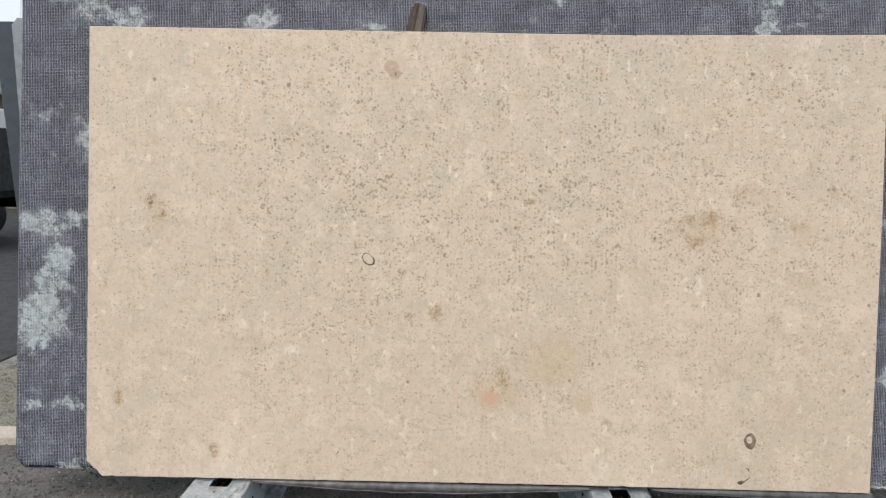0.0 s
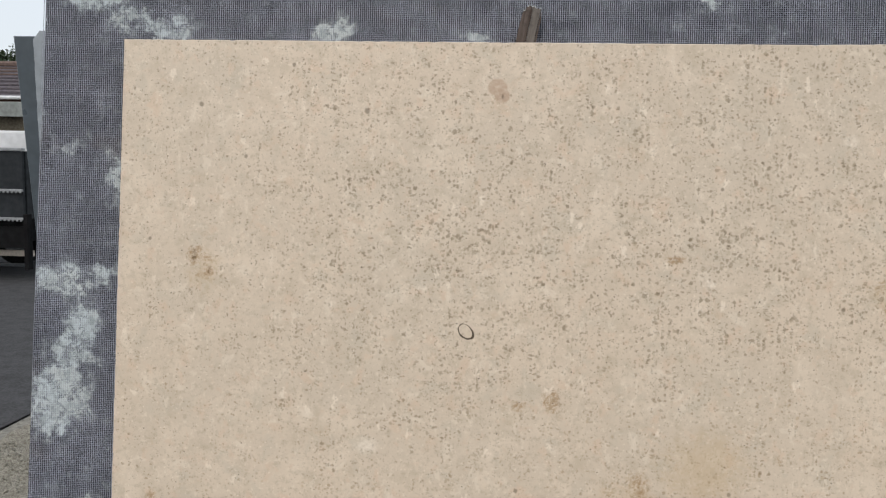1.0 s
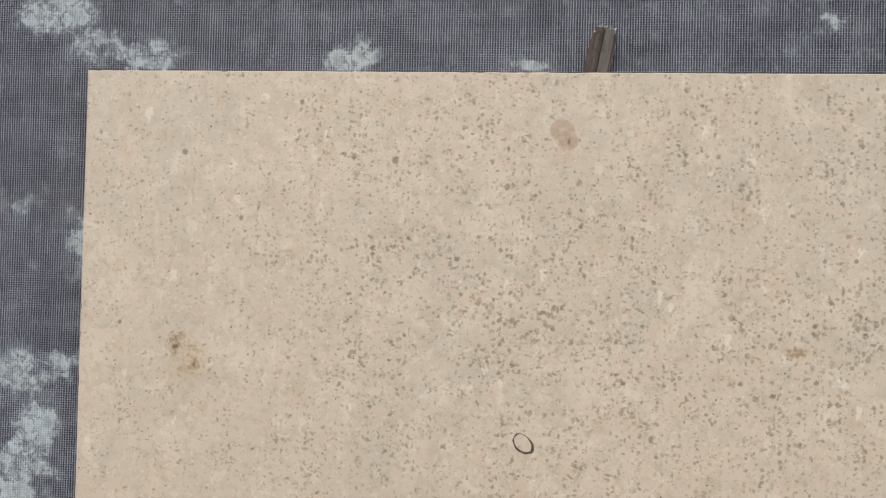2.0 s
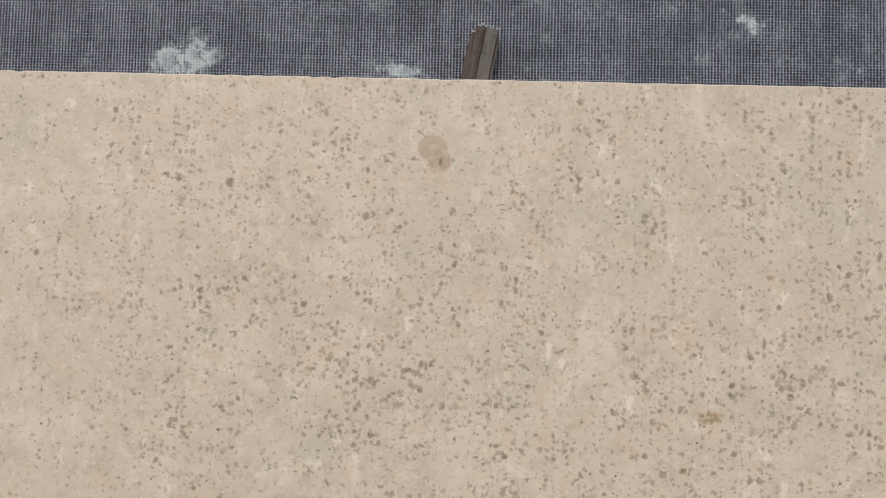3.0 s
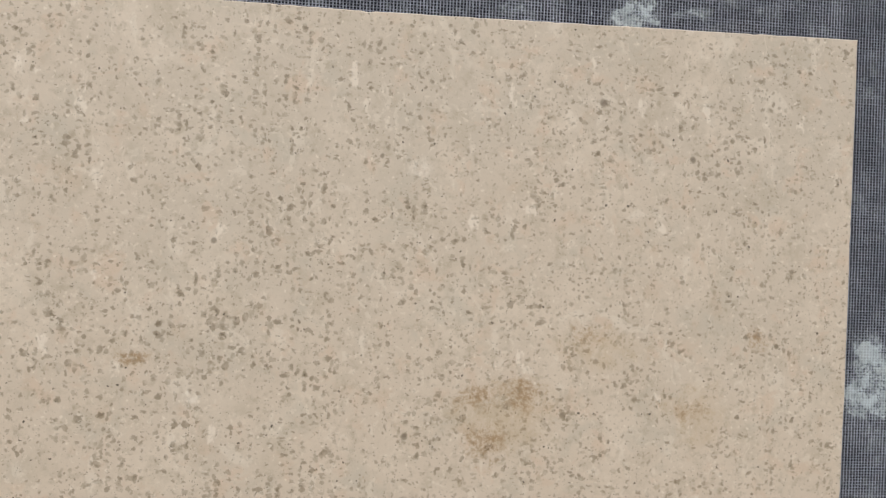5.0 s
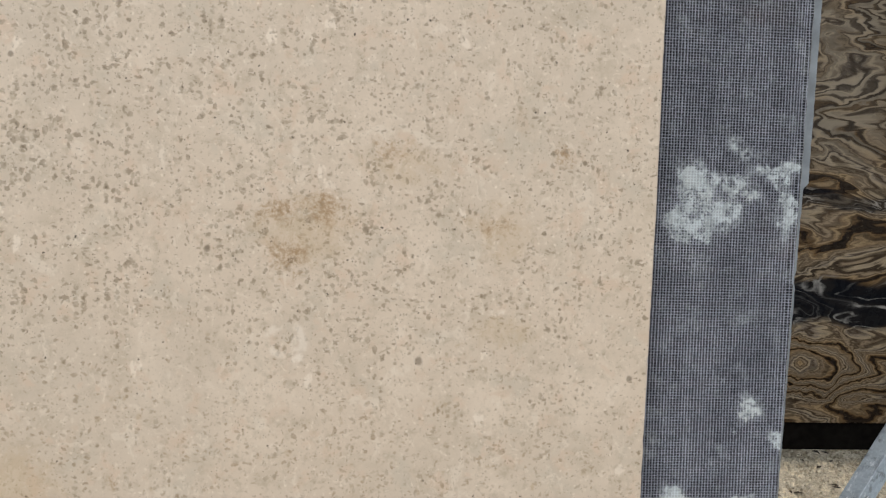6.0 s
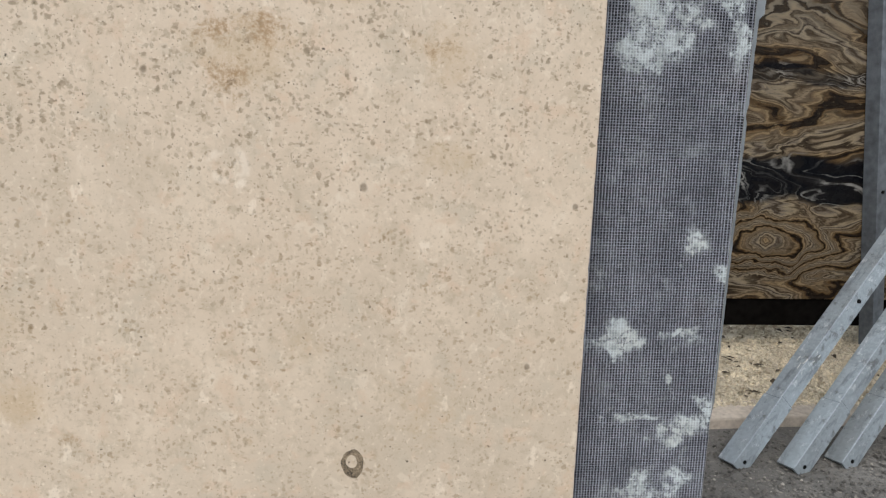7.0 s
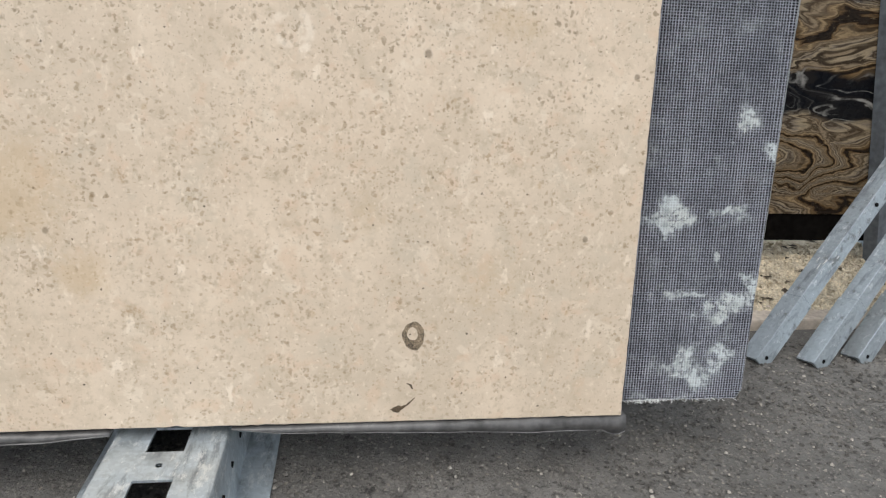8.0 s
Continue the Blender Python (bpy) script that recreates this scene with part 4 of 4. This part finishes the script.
# ---- plastic film bunched under the slabs ----
def film():
    root = thing("plastic_film", "crumpled grey plastic film sagging under the slab's lower edge", "plastic film", LEANING)
    rng = random.Random(5)
    for x0, x1, sag in ((-0.685, 0.50, 0.030), (0.715, 1.478, 0.024)):
        bm = bmesh.new()
        n = 60
        rows = []
        for i in range(n + 1):
            k = i / n
            x = x0 + (x1 - x0) * k
            top = 0.132 + 0.0063 * (x + 1.217) - 0.0015
            drop = 0.008 + sag * (math.sin(math.pi * k) if x1 < 1 else min(1, k * 1.15 + 0.12)) + 0.0025 * noise.noise(Vector((x * 9, 0, sag)))
            if x1 > 1 and k > 0.94:
                drop *= 1.0 + 0.42 * math.sin((k - 0.94) / 0.06 * 2.7)
            if x1 > 1:
                drop *= min(1.0, 0.2 + 8.0 * k)
            fold = 0.004 * noise.noise(Vector((x * 14, 3, 0)))
            rows.append([bm.verts.new(p) for p in ((x, 0.003, top), (x, -0.003 + fold, top - drop * 0.5), (x, 0.001 + fold, top - drop * 0.85), (x, 0.012, top - drop), (x, 0.05, top - drop * 0.9), (x, 0.06, top))])
        for p, q in zip(rows, rows[1:]):
            for j in range(6):
                bm.faces.new((p[j], p[(j + 1) % 6], q[(j + 1) % 6], q[j]))
        bm.faces.new(rows[0])
        bm.faces.new(rows[-1][::-1])
        low = [tuple(r[2].co) for r in rows]
        fold_ob = part("film_fold", bm, FILM, root)
        fold_ob.data.shade_smooth()
        # The highlight on the lower fold, modelled as a thin pale tube.
        curve = bpy.data.curves.new("rim", "CURVE")
        curve.dimensions, curve.bevel_depth, curve.bevel_resolution = "3D", 0.0016 if x1 < 1 else 0.0009, 2
        line = curve.splines.new("POLY")
        line.points.add(len(low) - 1)
        for p, c in zip(line.points, low):
            p.co = (c[0], c[1] - 0.001, c[2], 1)
        curve.materials.append(FILM_HIGHLIGHT)
        rim = new("rim", curve)
        rim.parent = fold_ob
        tagged(rim, "pale tube along the film's lower fold, standing for its highlight")


film()

# ---- the second rack behind, with the swirled stone ----
swirl = new("swirled_slab", slab_mesh("swirled_slab", [(0, 0), (2.3, 0), (2.3, 2.05), (0, 2.05)], 0.0, 0.03, SWIRL, 0.0006, 0.002, 12))
swirl.matrix_world = pose(1.35, 1.25, 0.235, -6)
tagged(swirl, "polished dark brown slab with swirling ochre and black bands", "stone slab")
rear = copy_thing(channel, pose(3.20, 1.03, 0.036))
copy_thing(channel, pose(1.55, 1.03, 0.036))
# An added block: its black colour holds the shade of the open gap.
gap_fill = thing("gap_block", "added black block standing for the shaded gap under the swirled slab", "timber")
part("shade_block", box(1.30, 3.70, 1.258, 1.36, 0.128, 0.236, 0.004), SHADE_BLACK, gap_fill)


def angle_bar(length, arm=0.052, t=0.005, sleeve=0.0):
    """A galvanised angle along z, its rounded ridge towards -y, with bolt holes in one flange."""
    root = new("angle_bar")
    c = math.sqrt(0.5)
    for s in (-1, 1):
        bm = bmesh.new()
        p = [(0, 0.0008), (s * 0.0006, 0.0010), (s * 0.0014, 0.0016), (s * arm * c, arm * c), (s * (arm * c - t * c), arm * c + t * c), (0, t * 1.41 + 0.002)]
        a = [bm.verts.new((x, y, 0)) for x, y in p]
        b = [bm.verts.new((x, y, length)) for x, y in p]
        for k in range(6):
            bm.faces.new((a[k], a[(k + 1) % 6], b[(k + 1) % 6], b[k]))
        bm.faces.new(a)
        bm.faces.new(b[::-1])
        f = part("flange", bm, BAR_ZINC, root)
        if s > 0:
            for z in (0.028, 0.62):
                mid = Vector((s * arm * c * 0.5, arm * c * 0.5, z))
                out = Vector((s * c, -c, 0))
                part("bolt_hole", tube(0.006, 0.006, mid - out * 0.0015, mid + out * 0.0046, 10), BLACK, f)
        if sleeve:
            bm = bmesh.new()
            q = [(0, -0.0042), (s * 0.0012, -0.0036), (s * (arm * c + 0.0030), arm * c - 0.0015), (s * arm * c, arm * c), (s * 0.0014, 0.0012), (0, 0.0006)]
            a = [bm.verts.new((x, y, 0.0)) for x, y in q]
            b = [bm.verts.new((x, y, sleeve + s * 0.004)) for x, y in q]
            for k in range(6):
                bm.faces.new((a[k], a[(k + 1) % 6], b[(k + 1) % 6], b[k]))
            bm.faces.new(a)
            bm.faces.new(b[::-1])
            part("sleeve", bm, BAR_ZINC, f)
            bm = bmesh.new()
            a = [bm.verts.new((x * 0.985, y + 0.0006, sleeve + s * 0.004)) for x, y in q]
            b = [bm.verts.new((x * 0.985, y + 0.0022, sleeve + s * 0.004 + 0.002)) for x, y in q]
            for k in range(6):
                bm.faces.new((a[k], a[(k + 1) % 6], b[(k + 1) % 6], b[k]))
            bm.faces.new(b[::-1])
            part("seam", bm, DULL_STEEL, f)
    return root


def chalk_strokes(root, at, seed):
    """Short white marker strokes across the ridge of a bar."""
    rng = random.Random(seed)
    c = math.sqrt(0.5)
    for i in range(7):
        s = rng.choice((-1, 1, 1))
        u, z = rng.uniform(0.004, 0.030), at + rng.uniform(-0.045, 0.045)
        du, dz, w = rng.uniform(-0.010, 0.012), rng.uniform(0.008, 0.022), rng.uniform(0.0010, 0.0022)
        bm = bmesh.new()
        lift = Vector((s * c, -c, 0)) * 0.0007
        row = []
        for k in range(5):
            uu = max(0.003, u + du * k / 4)
            p = Vector((s * uu * c, uu * c + 0.001, z + dz * k / 4)) + lift
            row.append([bm.verts.new(p - Vector((s * c, c, 0)) * w), bm.verts.new(p + Vector((s * c, c, 0)) * w)])
        for p, q in zip(row, row[1:]):
            bm.faces.new((p[0], p[1], q[1], q[0]))
        part("chalk_mark", bm, DUST_WHITE, root)


def bar_pose(foot, way, ridge):
    z = Vector(way).normalized()
    y = -(Vector(ridge) - z * z.dot(Vector(ridge))).normalized()
    x = y.cross(z)
    m = Matrix((x, y, z)).transposed().to_4x4()
    m.translation = Vector(foot)
    return m


bar = angle_bar(1.85, sleeve=0.235)
WAY = (0.537, 0.274, 0.548)
bar.matrix_world = bar_pose((2.058, 0.505, 0.012), WAY, (-0.62, -1, 0.4))
tagged(bar, "galvanised steel angle bar leaning against the rear rack", "steel bar", "leaning bars")
for foot in ((2.214, 0.478, 0.012), (2.368, 0.503, 0.012), (2.585, 0.505, 0.012)):
    copy_thing(bar, bar_pose(foot, WAY, (-0.62, -1, 0.4)))
chalk_strokes(bar, 0.37, 2)
post = angle_bar(1.9, 0.055)
for flange in post.children:
    flange.data.materials[0] = DULL_STEEL
post.name = "rack_post"
post.matrix_world = bar_pose((2.922, 1.17, 0.03), (-0.095, 0.105, 1), (-0.5, -1, 0))
tagged(post, "galvanised upright of the rear rack", "steel post")


# ---- the trailer ----
def trailer():
    root = thing("trailer", "dark grey steel dropside trailer with a white cover", "trailer", pose(-5.62, 6.0, 0, 0, 0, 0))
    side = part("side_panel", box(-3.6, 0, 0, 0.04, 0.745, 1.52, 0.006), CHARCOAL, root)
    for z in (0.745, 1.07):
        part("rib", box(-3.6, 0.004, -0.03, 0.0, z - 0.012, z + 0.014, 0.003), STEEL_LIP, side)
    part("top_rail", box(-3.62, 0.01, -0.03, 0.05, 1.523, 1.555, 0.005), STEEL_LIP, root)
    part("end_post", box(0.0, 0.055, -0.02, 0.06, 0.16, 0.80, 0.006), BLACK, root)
    part("end_panel", box(-0.03, 0.01, 0.05, 1.75, 0.745, 1.52, 0.006), CHARCOAL, root)
    part("far_panel", box(-3.6, 0, 1.75, 1.79, 0.745, 1.52, 0.006), CHARCOAL, root)
    part("deck", box(-3.6, 0, 0.045, 1.75, 0.66, 0.74, 0.004), BLACK, root)
    part("skirt", box(-3.55, -0.01, 0.02, 0.05, 0.40, 0.655, 0.004), BLACK, root)
    part("chassis", box(-3.5, -0.1, 0.25, 0.35, 0.46, 0.655, 0.004), BLACK, root)
    part("chassis", box(-3.5, -0.1, 1.45, 1.55, 0.46, 0.655, 0.004), BLACK, root)
    part("cover", box(-3.3, -0.06, 0.2, 1.6, 1.30, 1.76, 0.03), WHITE, root, "white load cover")
    for x in (-1.2, -2.2):
        for y in (0.02, 1.55):
            wheel = part("wheel", tube(0.33, 0.33, (x, y, 0.33), (x, y + 0.22, 0.33), 28), RUBBER, root)
            part("rim", tube(0.19, 0.17, (x, y - 0.012, 0.33), (x, y + 0.015, 0.33), 20), STEEL_LIP, wheel)
    part("skirt_board", box(-3.2, -0.02, 0.16, 0.20, 0.29, 0.36, 0.004), CONCRETE, root)
    part("lower_rail", box(-3.3, 0.0, -0.01, 0.03, 0.19, 0.225, 0.004), CHARCOAL, root)
    for i in range(16):
        for z in (0.735, 1.06):
            part("lip_tooth", box(-0.026 - 0.05 * i, -0.006 - 0.05 * i, -0.034, -0.02, z - 0.018, z - 0.002, 0.002), STEEL_LIP, side)
    for i in range(5):
        part("bolt", tube(0.018, 0.016, (-0.35 - 0.55 * i, -0.014, 1.30), (-0.35 - 0.55 * i, 0.0, 1.30), 10), STEEL_LIP, side)



trailer()


# ---- distance: house, low building, trees ----
def house():
    root = thing("house", "brick house with a brown tiled roof and dark slates", "house", pose(-18.5, 20, 0))
    part("wall", box(-6, 6, 0, 7, 0, 3.62), BRICK, root)
    bm = bmesh.new()
    v = [bm.verts.new(p) for p in ((-6.3, -0.4, 3.5), (6.3, -0.4, 3.5), (6.3, 3.5, 5.02), (-6.3, 3.5, 5.02), (-6.3, 7.4, 3.5), (6.3, 7.4, 3.5))]
    bm.faces.new((v[0], v[1], v[2], v[3]))
    bm.faces.new((v[3], v[2], v[5], v[4]))
    bm.faces.new((v[0], v[3], v[4]))
    bm.faces.new((v[1], v[5], v[2]))
    bm.faces.new((v[0], v[4], v[5], v[1]))
    roof = part("roof", bm, SLATE, root)
    for i in range(9):
        k = i / 9
        part("tile_course", box(-6.32, 6.32, -0.44 + 3.9 * k, -0.44 + 3.9 * k + 0.46, 3.50 + 1.52 * k, 3.53 + 1.52 * k + 0.02), SLATE if i < 6 else ROOF, roof)
    part("ridge", tube(0.13, 0.13, (-6.3, 3.5, 5.06), (6.3, 3.5, 5.06), 10), ROOF, roof)
    part("gutter", tube(0.06, 0.06, (-6.3, -0.46, 3.48), (6.3, -0.46, 3.48), 8), WHITE, root)
    for x in (-3.5, 0.2, 3.4):
        w = part("window", box(x - 0.75, x + 0.75, -0.05, 0.05, 1.1, 2.4, 0.01), WHITE, root)
        part("pane", box(x - 0.66, x - 0.03, -0.07, -0.052, 1.18, 2.32), GLASS, w)
        part("pane", box(x + 0.03, x + 0.66, -0.07, -0.052, 1.18, 2.32), GLASS, w)


house()


def low_building():
    root = thing("low_building", "low building with a flat grey felt roof", "building", pose(-12.5, 12.5, 0))
    part("wall", box(-4, 4, 0, 4, 0, 2.42), OLIVE, root)
    part("roof", box(-4.3, 4.3, -0.3, 4.3, 2.42, 2.66, 0.02), FELT, root)
    part("fascia", box(-4.32, 4.32, -0.34, -0.30, 2.36, 2.60), FELT, root)
    d = part("door", box(1.0, 1.95, -0.06, 0.0, 0.0, 2.05, 0.005), CHARCOAL, root)
    part("handle", tube(0.012, 0.012, (1.85, -0.07, 0.98), (1.85, -0.07, 1.12), 8), STEEL_LIP, d)


low_building()


def tree(at, tall, spread_r, seed):
    root = thing("tree", "leafy green tree behind the house", "tree", pose(*at), "far trees")
    rng = random.Random(seed)
    bm = tube(0.28, 0.14, (0, 0, 0), (0.1, 0, tall * 0.45), 10)
    tips = []
    for i in range(9):
        a = i * 2.4 + rng.uniform(-0.3, 0.3)
        z0 = tall * rng.uniform(0.25, 0.45)
        tip = Vector((spread_r * 0.75 * math.cos(a) * rng.uniform(0.5, 1), spread_r * 0.75 * math.sin(a), tall * rng.uniform(0.55, 0.92)))
        tube(0.10, 0.025, (0.05, 0, z0), tip, 6, bm)
        tips.append(tip)
    part("trunk", bm, BARK, root)
    verts, faces = [], []
    for tip in tips:
        for _ in range(12):
            c = tip + Vector([rng.gauss(0, spread_r * 0.26) for _ in range(3)])
            r = spread_r * rng.uniform(0.14, 0.30)
            for _ in range(190):
                d = Vector([rng.gauss(0, 1) for _ in range(3)]).normalized()
                p = c + d * r * rng.uniform(0.5, 1.05)
                u = Vector([rng.gauss(0, 1) for _ in range(3)]).normalized() * rng.uniform(0.08, 0.15)
                w = u.cross(d).normalized() * u.length * 0.6
                b = len(verts)
                verts += [p - u, p - w, p + u, p + w]
                faces.append((b, b + 1, b + 2, b + 3))
    crown = new("crown", mesh("crown", verts, faces, LEAF))
    crown.parent = root


tree((-24.5, 33, 0), 6.5, 2.9, 1)
tree((-29.0, 36, 0), 6.9, 3.3, 2)
tree((-34.0, 34, 0), 7.2, 3.1, 3)
tree((-26.8, 30.5, 0), 6.5, 2.8, 4)
tree((-30.5, 31.5, 0), 6.6, 2.9, 5)
